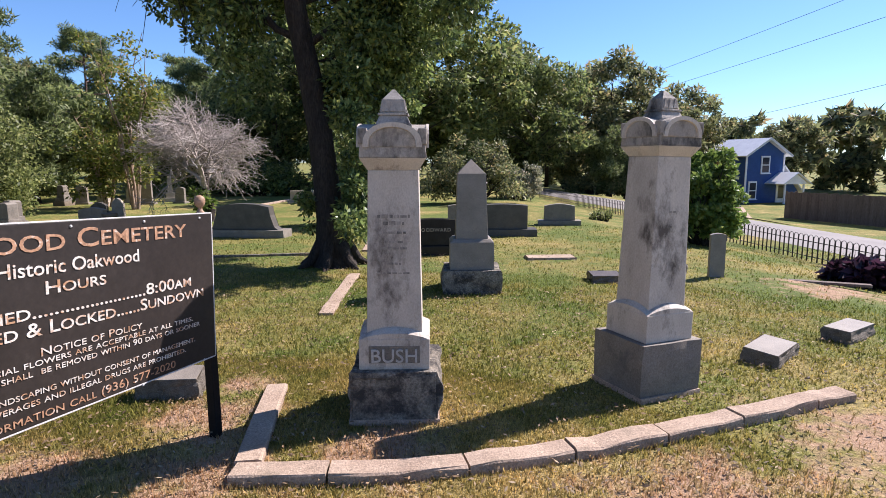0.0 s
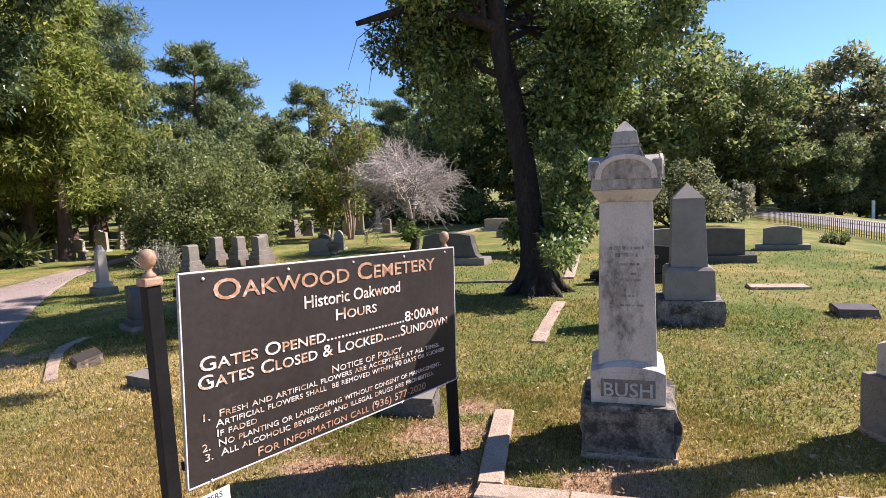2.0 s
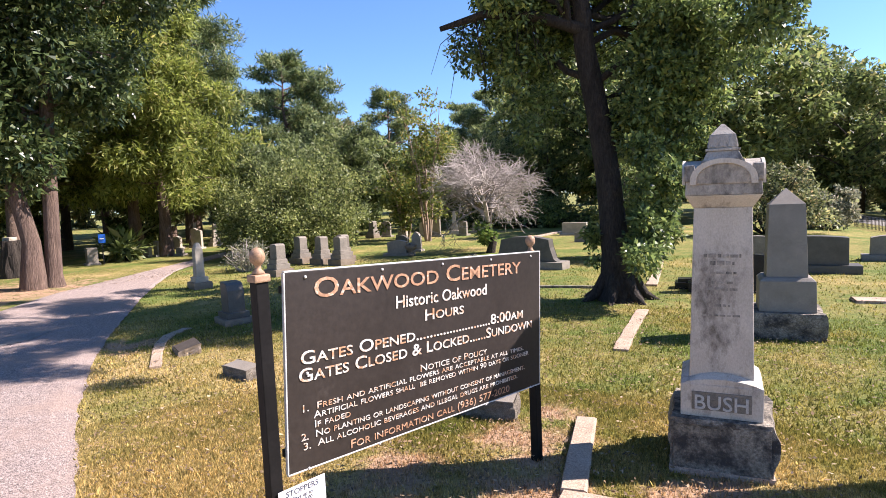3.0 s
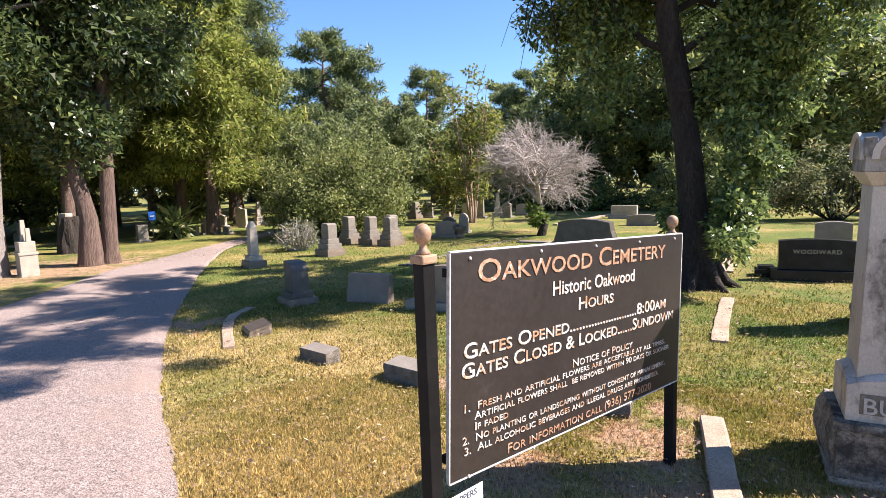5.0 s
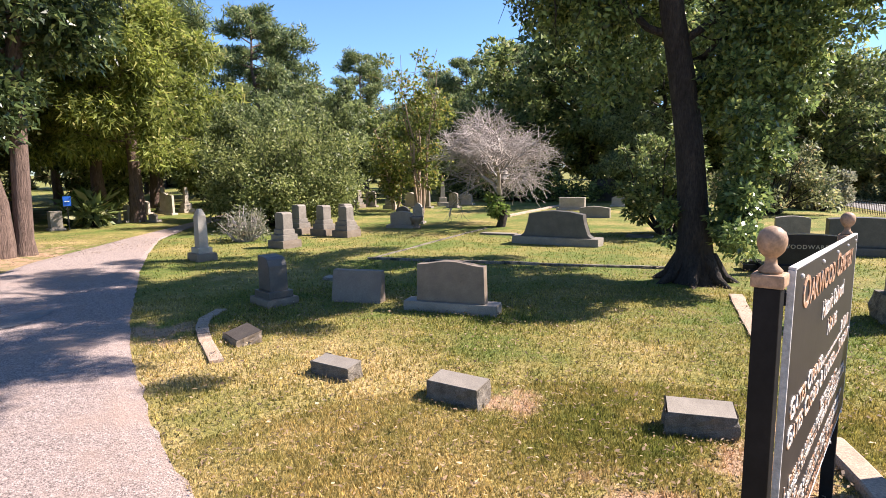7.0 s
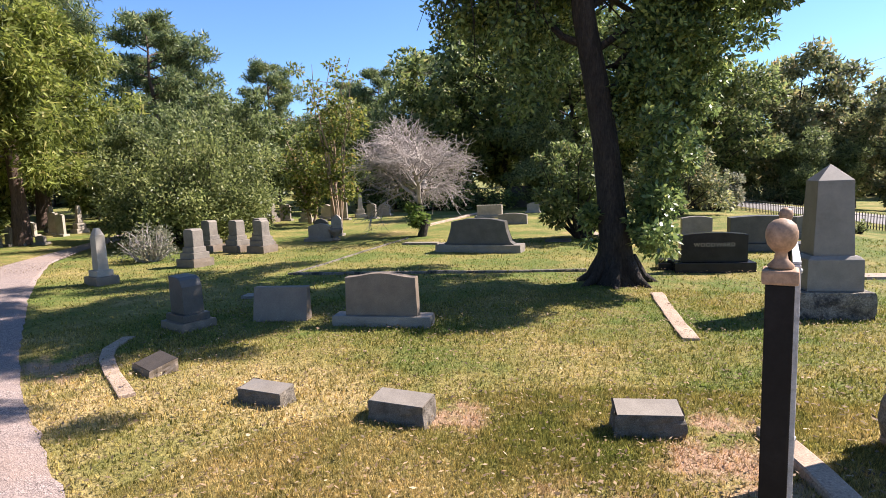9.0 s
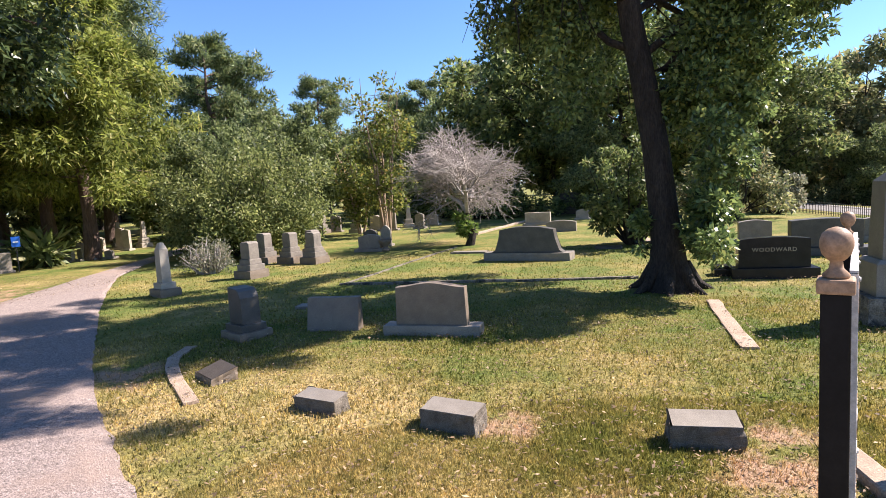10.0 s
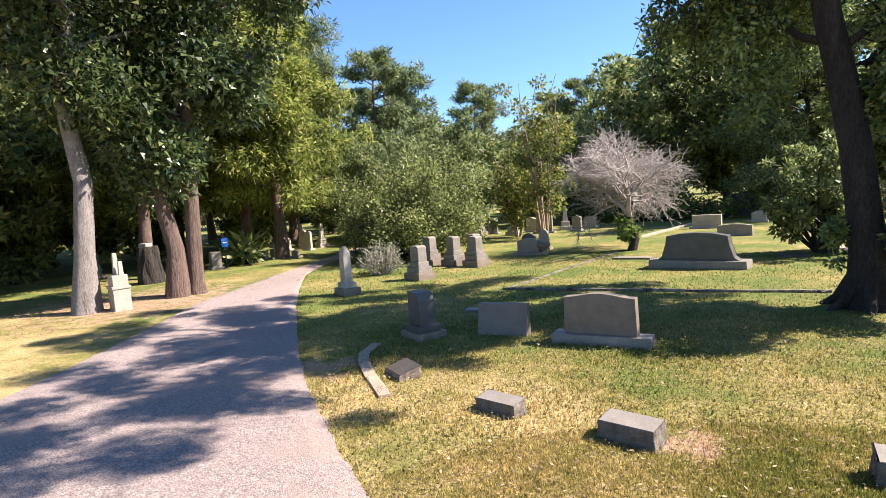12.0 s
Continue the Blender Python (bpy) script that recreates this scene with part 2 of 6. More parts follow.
M_BARK_GREY = surface("grey_bark", (0.17, 0.145, 0.125), (0.30, 0.265, 0.235), 0.95, 7, 60, 0.5, (0.10, 0.085, 0.07), (0.56, 0.7), 5, 0.9, 0.03, stretch=(1, 1, 0.3))
M_TWIG = surface("bare_twig", (0.31, 0.265, 0.235), (0.46, 0.41, 0.375), 0.9, 4, 60, 0.3, None, bump=0)
M_BARK_TAN = surface("tan_bark", (0.24, 0.165, 0.11), (0.38, 0.28, 0.20), 0.85, 5, 60, 0.3, None, bump=0.4)
L_OAK = leaf_material("oak_leaf", (0.022, 0.043, 0.017), (0.216, 0.297, 0.101), (0.36, 0.38, 0.12), 0.3, 0.45)
L_SHADE = leaf_material("shade_leaf", (0.018, 0.038, 0.016), (0.105, 0.15, 0.052), (0.24, 0.27, 0.10), 0.32, 0.4)
L_BROAD = leaf_material("broad_leaf", (0.033, 0.054, 0.020), (0.276, 0.344, 0.122), (0.339, 0.304, 0.128), 0.5)
L_BROAD2 = leaf_material("dull_leaf", (0.038, 0.054, 0.028), (0.307, 0.332, 0.155), (0.384, 0.284, 0.153), 0.5)
L_PINE = leaf_material("pine_needle", (0.028, 0.049, 0.022), (0.248, 0.319, 0.127), (0.32, 0.30, 0.13), 0.5, 0.38)
L_CEDAR = leaf_material("cedar_spray", (0.052, 0.076, 0.016), (0.312, 0.365, 0.077), (0.425, 0.388, 0.138), 0.6)
L_YELLOW = leaf_material("turning_leaf", (0.046, 0.068, 0.017), (0.255, 0.297, 0.064), (0.40, 0.28, 0.09), 0.5)
L_BUSH = leaf_material("bush_leaf", (0.045, 0.067, 0.021), (0.293, 0.339, 0.116), (0.396, 0.396, 0.187), 0.45)
L_EVER = leaf_material("evergreen_leaf", (0.032, 0.051, 0.021), (0.255, 0.314, 0.128), (0.264, 0.286, 0.132), 0.5)
L_GREY = leaf_material("grey_leaf", (0.113, 0.131, 0.089), (0.271, 0.274, 0.190), (0.406, 0.344, 0.254), 0.5)
L_BRIGHT = leaf_material("vine_leaf", (0.083, 0.147, 0.031), (0.205, 0.295, 0.069), (0.300, 0.343, 0.107), 0.45, 0.45)
L_PURPLE = leaf_material("purple_leaf", (0.016, 0.010, 0.018), (0.052, 0.023, 0.043), (0.078, 0.035, 0.058), 0.35)
L_LITTER = leaf_material("fallen_leaf", (0.07, 0.045, 0.028), (0.27, 0.18, 0.10), (0.42, 0.33, 0.22), 0.75, 0.15)


# ---- building helpers ----
def part(name, bm, material, parent=None, label="", smooth=False):
    """Links a bmesh (or mesh) as one object under a thing."""
    if isinstance(bm, bpy.types.Mesh):
        me = bm
    else:
        bmesh.ops.recalc_face_normals(bm, faces=bm.faces)
        me = bpy.data.meshes.new(name)
        bm.to_mesh(me)
        bm.free()
    if not me.materials:
        me.materials.append(material)
    if smooth:
        me.polygons.foreach_set("use_smooth", [True] * len(me.polygons))
    ob = new(name, me)
    if parent:
        ob.parent = parent
    if label:
        ob["label"] = label
    return ob


def smoothstep(v, a, b):
    s = np.clip((v - a) / (b - a), 0, 1)
    return s * s * (3 - 2 * s)


def gz(x, y):
    """Height of the ground: level by the lots, falling away past the iron fence."""
    u = x + 0.17 * (y - 10) - 7
    return -0.35 * smoothstep(u, -3.5, 0.0) - 1.5 * smoothstep(u, 2.0, 14.0)


def base_at(name, x, y, turn=0.0, dz=0.0, lean=(0, 0)):
    ob = new(name)
    ob.empty_display_size = 0.1
    ob.matrix_world = pose(x, y, float(gz(x, y)) + dz, lean[0], lean[1], turn)
    return ob


def box(bm, cx, cy, z0, sx, sy, sz, top=(1, 1), bevel=0.008, shift=(0, 0)):
    """A block standing at z0, its top scaled by top and shifted."""
    vs = []
    for z, (kx, ky), (ox, oy) in ((z0, (1, 1), (0, 0)), (z0 + sz, top, shift)):
        vs += [bm.verts.new((cx + ox + a * sx / 2 * kx, cy + oy + b * sy / 2 * ky, z)) for a, b in ((-1, -1), (1, -1), (1, 1), (-1, 1))]
    faces = [(3, 2, 1, 0), (4, 5, 6, 7), (0, 1, 5, 4), (1, 2, 6, 5), (2, 3, 7, 6), (3, 0, 4, 7)]
    fs = [bm.faces.new([vs[i] for i in f]) for f in faces]
    if bevel:
        bmesh.ops.bevel(bm, geom=list({e for f in fs for e in f.edges}), offset=bevel, segments=2, affect="EDGES", profile=0.6)
    return bm


def block(*a, **k):
    return box(bmesh.new(), *a, **k)


def rock(cx, cy, z0, sx, sy, sz, amount=0.03, cuts=7, seed=0, top=(1, 1), keep_front=False):
    """A rock-faced block: flat top, hacked sides."""
    bm = block(cx, cy, z0, sx, sy, sz, top=top, bevel=0)
    bmesh.ops.subdivide_edges(bm, edges=bm.edges[:], cuts=cuts, use_grid_fill=True)
    for v in bm.verts:
        d = Vector((v.co.x - cx, v.co.y - cy, 0))
        h = (v.co.z - z0) / sz
        if h > 0.985 and max(abs(d.x) / sx, abs(d.y) / sy) < 0.47:
            continue
        if keep_front and v.co.y < cy - sy / 2 * 0.97 and abs(d.x) < sx * 0.44 and 0.1 < h < 0.9:
            v.co.y += amount * 0.4 * noise.noise(v.co * 22 + Vector((seed, 0, 0)))
            continue
        n1 = noise.noise(v.co * 5 + Vector((seed, 0, 0))) + 0.6 * noise.noise(v.co * 14 + Vector((0, seed, 0)))
        bulge = math.sin(min(1, max(0, h)) * math.pi)
        if d.length > 0:
            ax = Vector((math.copysign(1, d.x), 0, 0)) if abs(d.x) / sx > abs(d.y) / sy else Vector((0, math.copysign(1, d.y), 0))
            if abs(abs(d.x) / sx - 0.5) < 0.02 or abs(abs(d.y) / sy - 0.5) < 0.02:
                v.co += ax * amount * (0.5 * bulge + 0.8 * n1)
    return bm


def slab(points, y0, y1, bevel=0.008):
    """An upright slab: an outline in x and z, from y0 to y1."""
    bm = bmesh.new()
    front = [bm.verts.new((x, y0, z)) for x, z in points]
    back = [bm.verts.new((x, y1, z)) for x, z in points]
    n = len(points)
    fs = [bm.faces.new(front), bm.faces.new(back[::-1])]
    fs += [bm.faces.new((front[i], back[i], back[(i + 1) % n], front[(i + 1) % n])) for i in range(n)]
    if bevel:
        edges = [e for f in fs[:2] for e in f.edges]
        bmesh.ops.bevel(bm, geom=edges, offset=bevel, segments=2, affect="EDGES", profile=0.6)
    return bm


def lathe(profile, sides=20):
    bm = bmesh.new()
    rings = [[bm.verts.new((r * math.cos(2 * math.pi * i / sides), r * math.sin(2 * math.pi * i / sides), z)) for i in range(sides)] for r, z in profile]
    for a, b in zip(rings, rings[1:]):
        for i in range(sides):
            bm.faces.new((a[i], a[(i + 1) % sides], b[(i + 1) % sides], b[i]))
    bm.faces.new(rings[0][::-1])
    bm.faces.new(rings[-1])
    return bm


def letters(text, size, depth=0.002, small=False, align="CENTER", spacing=1.0, stretch=1.0):
    """A line of writing as a mesh lying in x and y, facing z."""
    cu = bpy.data.curves.new("line", "FONT")
    cu.body, cu.size, cu.extrude, cu.align_x, cu.align_y = text, size, depth, align, "BOTTOM_BASELINE"
    cu.space_character, cu.resolution_u = spacing, 3
    cu.small_caps_scale = 0.78
    cu.offset = size * (0.008 if size > 0.06 else 0.0)
    if small:
        for f in cu.body_format:
            f.use_small_caps = True
    ob = new("line", cu)
    bpy.context.view_layer.update()
    me = bpy.data.meshes.new_from_object(ob.evaluated_get(bpy.context.evaluated_depsgraph_get()))
    bpy.data.objects.remove(ob)
    co = np.empty(len(me.vertices) * 3)
    me.vertices.foreach_get("co", co)
    co = co.reshape(-1, 3)
    co[:, 0] *= stretch
    me.vertices.foreach_set("co", co.ravel())
    return me


def single_letters(me):
    """Parts a line's mesh into its characters."""
    bm = bmesh.new()
    bm.from_mesh(me)
    bmesh.ops.remove_doubles(bm, verts=bm.verts, dist=1e-6)
    bm.verts.ensure_lookup_table()
    seen, pieces = set(), []
    for v in bm.verts:
        if v.index in seen:
            continue
        stack, island = [v], []
        seen.add(v.index)
        while stack:
            q = stack.pop()
            island.append(q)
            for e in q.link_edges:
                o = e.other_vert(q)
                if o.index not in seen:
                    seen.add(o.index)
                    stack.append(o)
        xs = [q.co.x for q in island]
        pieces.append([min(xs), max(xs), island])
    pieces.sort(key=lambda p: p[0])
    groups = []
    for lo, hi, island in pieces:
        if groups and lo < groups[-1][1] - 0.25 * (hi - lo):
            groups[-1][1] = max(hi, groups[-1][1])
            groups[-1][2] += island
        else:
            groups.append([lo, hi, list(island)])
    out = []
    for _, _, island in groups:
        index = {q.index: k for k, q in enumerate(island)}
        faces = {f for q in island for f in q.link_faces}
        one = bpy.data.meshes.new("letter")
        one.from_pydata([tuple(q.co) for q in island], [], [[index[q.index] for q in f.verts] for f in sorted(faces, key=lambda f: f.index)])
        out.append(one)
    bm.free()
    return out


def faces_mesh(name, quads):
    """A mesh from an array (n, k, 3) of loose k-sided faces."""
    n, k, _ = quads.shape
    me = bpy.data.meshes.new(name)
    me.vertices.add(n * k)
    me.vertices.foreach_set("co", np.ascontiguousarray(quads, dtype=np.float32).ravel())
    me.loops.add(n * k)
    me.loops.foreach_set("vertex_index", np.arange(n * k, dtype=np.int32))
    me.polygons.add(n)
    me.polygons.foreach_set("loop_start", np.arange(0, n * k, k, dtype=np.int32))
    me.update()
    me.validate()
    return me


def tubes_mesh(name, tubes):
    """Tapered limbs joined in one mesh. tubes: (points, radii, sides)."""
    verts, faces, off = [], [], 0
    for pts, radii, sides in tubes:
        pts = [Vector(p) for p in pts]
        for i, (p, r) in enumerate(zip(pts, radii)):
            d = (pts[min(i + 1, len(pts) - 1)] - pts[max(i - 1, 0)]).normalized()
            a = d.orthogonal().normalized()
            if abs(d.z) > 0.3:
                a = (Vector((1, 0, 0)) - d * d.x).normalized()
            b = d.cross(a)
            for s in range(sides):
                t = 2 * math.pi * s / sides
                verts.append(p + (a * math.cos(t) + b * math.sin(t)) * r)
        for i in range(len(pts) - 1):
            for s in range(sides):
                q = (s + 1) % sides
                faces.append((off + i * sides + s, off + i * sides + q, off + (i + 1) * sides + q, off + (i + 1) * sides + s))
        off += len(pts) * sides
    me = bpy.data.meshes.new(name)
    me.from_pydata(verts, [], faces)
    me.polygons.foreach_set("use_smooth", [True] * len(me.polygons))
    return me


def leaves(rng, centres, radii, count, length, width, flat=0.6, droop=0.0, up=0.5, blade=False):
    """Leaf blades scattered in clumps: an array (n, 4, 3) of kite-shaped faces."""
    centres, radii = np.asarray(centres, float), np.asarray(radii, float)
    which = rng.choice(len(centres), count, p=radii ** 2 / (radii ** 2).sum())
    d = rng.normal(size=(count, 3))
    d /= np.linalg.norm(d, axis=1, keepdims=True)
    r = rng.random(count) ** 0.45
    pos = centres[which] + d * (r * radii[which])[:, None] * np.array([1, 1, flat])
    axis = d * 0.6 + rng.normal(size=(count, 3)) * 0.7
    axis[:, 2] -= droop
    axis /= np.linalg.norm(axis, axis=1, keepdims=True)
    nrm = rng.normal(size=(count, 3))
    nrm[:, 2] += up * 2
    side = np.cross(axis, nrm)
    side /= np.linalg.norm(side, axis=1, keepdims=True) + 1e-9
    ln = length * (0.6 + 0.8 * rng.random(count))[:, None]
    w = width * (0.6 + 0.8 * rng.random(count))[:, None]
    if blade:
        return np.stack([pos - side * w * 0.5, pos + side * w * 0.5, pos + axis * ln], axis=1)
    return np.stack([pos, pos + axis * ln * 0.45 + side * w * 0.5, pos + axis * ln, pos + axis * ln * 0.45 - side * w * 0.5], axis=1)


def bend(rng, a, b, n, wobble):
    """Points of a crooked limb from a to b."""
    a, b = np.array(a, float), np.array(b, float)
    t = np.linspace(0, 1, n)[:, None]
    off = rng.normal(size=(n, 3)) * wobble * np.linalg.norm(b - a) * np.sin(t * np.pi)
    return a + (b - a) * t + off


# ---- ground, drive, street ----
def sheet():
    xs = np.unique(np.concatenate([np.linspace(-700, -60, 12), np.linspace(-60, -8, 40), np.linspace(-8, 8, 90), np.linspace(8, 60, 40), np.linspace(60, 700, 12)]))
    ys = np.unique(np.concatenate([np.linspace(-700, -20, 10), np.linspace(-20, 0, 14), np.linspace(0, 12, 80), np.linspace(12, 60, 40), np.linspace(60, 700, 12)]))
    X, Y = np.meshgrid(xs, ys)
    Z = gz(X, Y)
    near = (np.abs(X) < 9) & (Y > -1) & (Y < 13)
    rise = np.array([noise.noise(Vector((a * 0.9, b * 0.9, 3))) * 0.012 + noise.noise(Vector((a * 3.5, b * 3.5, 7))) * 0.006 for a, b in zip(X.ravel(), Y.ravel())]).reshape(X.shape)
    Z = Z + np.where(near, rise - 0.012, -0.012)
    me = bpy.data.meshes.new("ground")
    n, m = X.shape
    idx = np.arange(n * m).reshape(n, m)
    f = np.stack([idx[:-1, :-1], idx[:-1, 1:], idx[1:, 1:], idx[1:, :-1]], -1).reshape(-1, 4)
    me.from_pydata(np.stack([X, Y, Z], -1).reshape(-1, 3).tolist(), [], f.tolist())
    me.polygons.foreach_set("use_smooth", [True] * len(me.polygons))
    return me


ground = tagged(part("ground", sheet(), M_LAWN), "mown cemetery turf, green with straw-dry and bare places", "lawn", kind="structure")

DRIVE_RIGHT = [(2.0, -14), (0.6, -7), (-0.7, -3), (-1.75, -0.95), (-2.35, 0.0), (-3.05, 0.72), (-4.35, 1.42), (-5.35, 2.05), (-6.1, 2.55), (-7.2, 3.38), (-8.45, 4.42), (-10.1, 5.8), (-11.7, 7.25), (-13.4, 8.9), (-15.0, 11.2), (-16.5, 14.2), (-18.0, 19), (-21, 26)]
DRIVE_LEFT = [(-5.5, -14), (-6.3, -7), (-7.3, -3), (-8.2, -0.6), (-9.0, 0.9), (-9.8, 2.0), (-10.7, 3.1), (-11.4, 4.0), (-12.1, 4.8), (-12.8, 5.7), (-13.3, 6.7), (-13.9, 7.8), (-14.6, 9.0), (-15.3, 10.4), (-16.3, 12.3), (-17.9, 15.4), (-19.9, 19.6), (-23, 26.5)]


def spline(points, n):
    p = np.array(points, float)
    s = np.r_[0, np.cumsum(np.linalg.norm(np.diff(p, axis=0), axis=1))]
    q = np.linspace(0, s[-1], n)
    out = np.stack([np.interp(q, s, p[:, k]) for k in range(p.shape[1])], 1)
    for _ in range(3):
        out[1:-1] = (out[:-2] + 2 * out[1:-1] + out[2:]) / 4
    return out


def band(right, left, n, across, lift, rag=0.0, seed=1):
    """A paved band between two lines, laid on the ground, with crumbling edges."""
    rng = np.random.default_rng(seed)
    a, b = spline(right, n), spline(left, n)
    if rag:
        a = a + rng.normal(size=a.shape) * rag
    verts, faces = [], []
    for i in range(n):
        for j in range(across):
            p = a[i] + (b[i] - a[i]) * j / (across - 1)
            edge = -0.02 if j in (0, across - 1) else 0.0
            verts.append((p[0], p[1], float(gz(p[0], p[1])) + lift + edge))
    for i in range(n - 1):
        for j in range(across - 1):
            k = i * across + j
            faces.append((k, k + 1, k + across + 1, k + across))
    me = bpy.data.meshes.new("band")
    me.from_pydata(verts, [], faces)
    return me


drive = tagged(part("drive", band(DRIVE_RIGHT, DRIVE_LEFT, 260, 14, 0.02, 0.012), M_ROAD), "pinkish grey worn chip-seal cemetery drive", "road", kind="structure")
patch_bm = bmesh.new()
bmesh.ops.create_circle(patch_bm, cap_ends=True, segments=26, radius=0.42)
for v in patch_bm.verts:
    v.co *= 1 + 0.25 * noise.noise(v.co * 3)
    v.co.x *= 0.6
patch = part("asphalt_patch", patch_bm, M_PATCH, drive, "greyer mended patch")
patch.location = (-8.4, 2.9, 0.0245)
patch.rotation_euler.z = 0.4
street = tagged(part("street", band([(8.6, -6), (8.2, 8), (6.6, 19), (4.4, 30), (1.5, 45), (-6, 70)], [(13.5, -6), (12.0, 9), (9.6, 19), (6.4, 31), (3.5, 46), (-3.5, 71)], 120, 6, 0.015), M_STREET), "pale grey street beyond the iron fence", "road", kind="structure")
gravel = tagged(part("gravel_drive", band([(11.5, 20), (13, 24), (16.0, 33), (19.0, 41)], [(8.8, 24), (10.5, 28), (14.0, 37), (17.0, 44)], 24, 5, 0.02), M_PATH), "pale gravel driveway before the blue house", "driveway", kind="structure")


def kerb_run(points, width, height, piece, seed, material=M_PATH, gap=0.012, name="kerb_stone"):
    """Kerb stones laid end to end along a line, as separate blocks."""
    rng = np.random.default_rng(seed)
    p = np.array(points, float)
    s = np.r_[0, np.cumsum(np.linalg.norm(np.diff(p, axis=0), axis=1))]
    total, q, out = s[-1], 0.0, []
    while q < total - 0.05:
        step = min(piece * (0.75 + 0.5 * rng.random()), total - q)
        bm, rows = bmesh.new(), []
        for k in range(5):
            u = q + gap / 2 + (step - gap) * k / 4
            c = np.array([np.interp(u, s, p[:, 0]), np.interp(u, s, p[:, 1])])
            e = np.array([np.interp(u + 0.03, s, p[:, 0]), np.interp(u + 0.03, s, p[:, 1])]) - np.array([np.interp(u - 0.03, s, p[:, 0]), np.interp(u - 0.03, s, p[:, 1])])
            e /= np.linalg.norm(e) + 1e-9
            nrm = np.array([-e[1], e[0]])
            top = height + 0.004 * rng.normal()
            ring = []
            for a, z in ((-0.5, -0.06), (-0.5, top * 0.8), (-0.44, top), (0.44, top), (0.5, top * 0.8), (0.5, -0.06)):
                w = c + nrm * a * width * (1 + 0.05 * rng.normal())
                ring.append(bm.verts.new((w[0], w[1], float(gz(w[0], w[1])) + z)))
            rows.append(ring)
        for a, b in zip(rows, rows[1:]):
            for i in range(6):
                bm.faces.new((a[i], a[(i + 1) % 6], b[(i + 1) % 6], b[i]))
        bm.faces.new(rows[0])
        bm.faces.new(rows[-1][::-1])
        out.append((name, bm, material))
        q += step
    return out


def kerbing(points, width, height, piece, seed, label, material=M_PATH):
    ob = tagged(new("lot_kerb"), label, "kerb", kind="structure")
    for n, bm, m in kerb_run(points, width, height, piece, seed, material):
        part(n, bm, m, ob)
    return ob


kerbing([(-0.68, 1.89), (-0.3, 1.90), (0.0, 1.93), (0.35, 1.99), (0.8, 2.12), (1.17, 2.25), (1.7, 2.47), (2.18, 2.69), (2.53, 2.86), (2.98, 3.06)], 0.145, 0.05, 0.62, 3, "weathered pinkish concrete kerb curving round the family lot")
kerbing([(-0.63, 1.965), (-0.74, 2.5), (-0.84, 3.02)], 0.14, 0.045, 1.1, 4, "weathered concrete kerb along the side of the lot")
kerbing([(-1.02, 4.98), (-1.10, 5.9), (-1.17, 7.1)], 0.15, 0.016, 1.0, 5, "narrow sunken concrete strip in the grass")
kerbing([(-1.4, 9.2), (-1.9, 13.6), (-2.6, 17.0)], 0.18, 0.014, 1.1, 6, "narrow sunken concrete strip in the grass")
kerbing([(-5.30, 2.75), (-5.85, 3.15), (-6.3, 3.52), (-6.55, 3.8), (-6.7, 4.2)], 0.12, 0.010, 0.9, 7, "thin curved concrete kerb by the drive")
kerbing([(-7.1, 8.1), (-4.5, 8.45), (-2.1, 8.8)], 0.06, 0.03, 1.3, 8, "low dark stone kerb of a shaded lot", M_ROCK)
kerbing([(-7.05, 8.2), (-7.0, 11), (-6.9, 13.9)], 0.05, 0.012, 1.3, 9, "low weathered kerb running back over the lot", M_ROCK)
kerbing([(-7.5, 17.5), (-7.2, 21), (-6.9, 25)], 0.16, 0.05, 1.3, 10, "low pale kerb round a far lot")


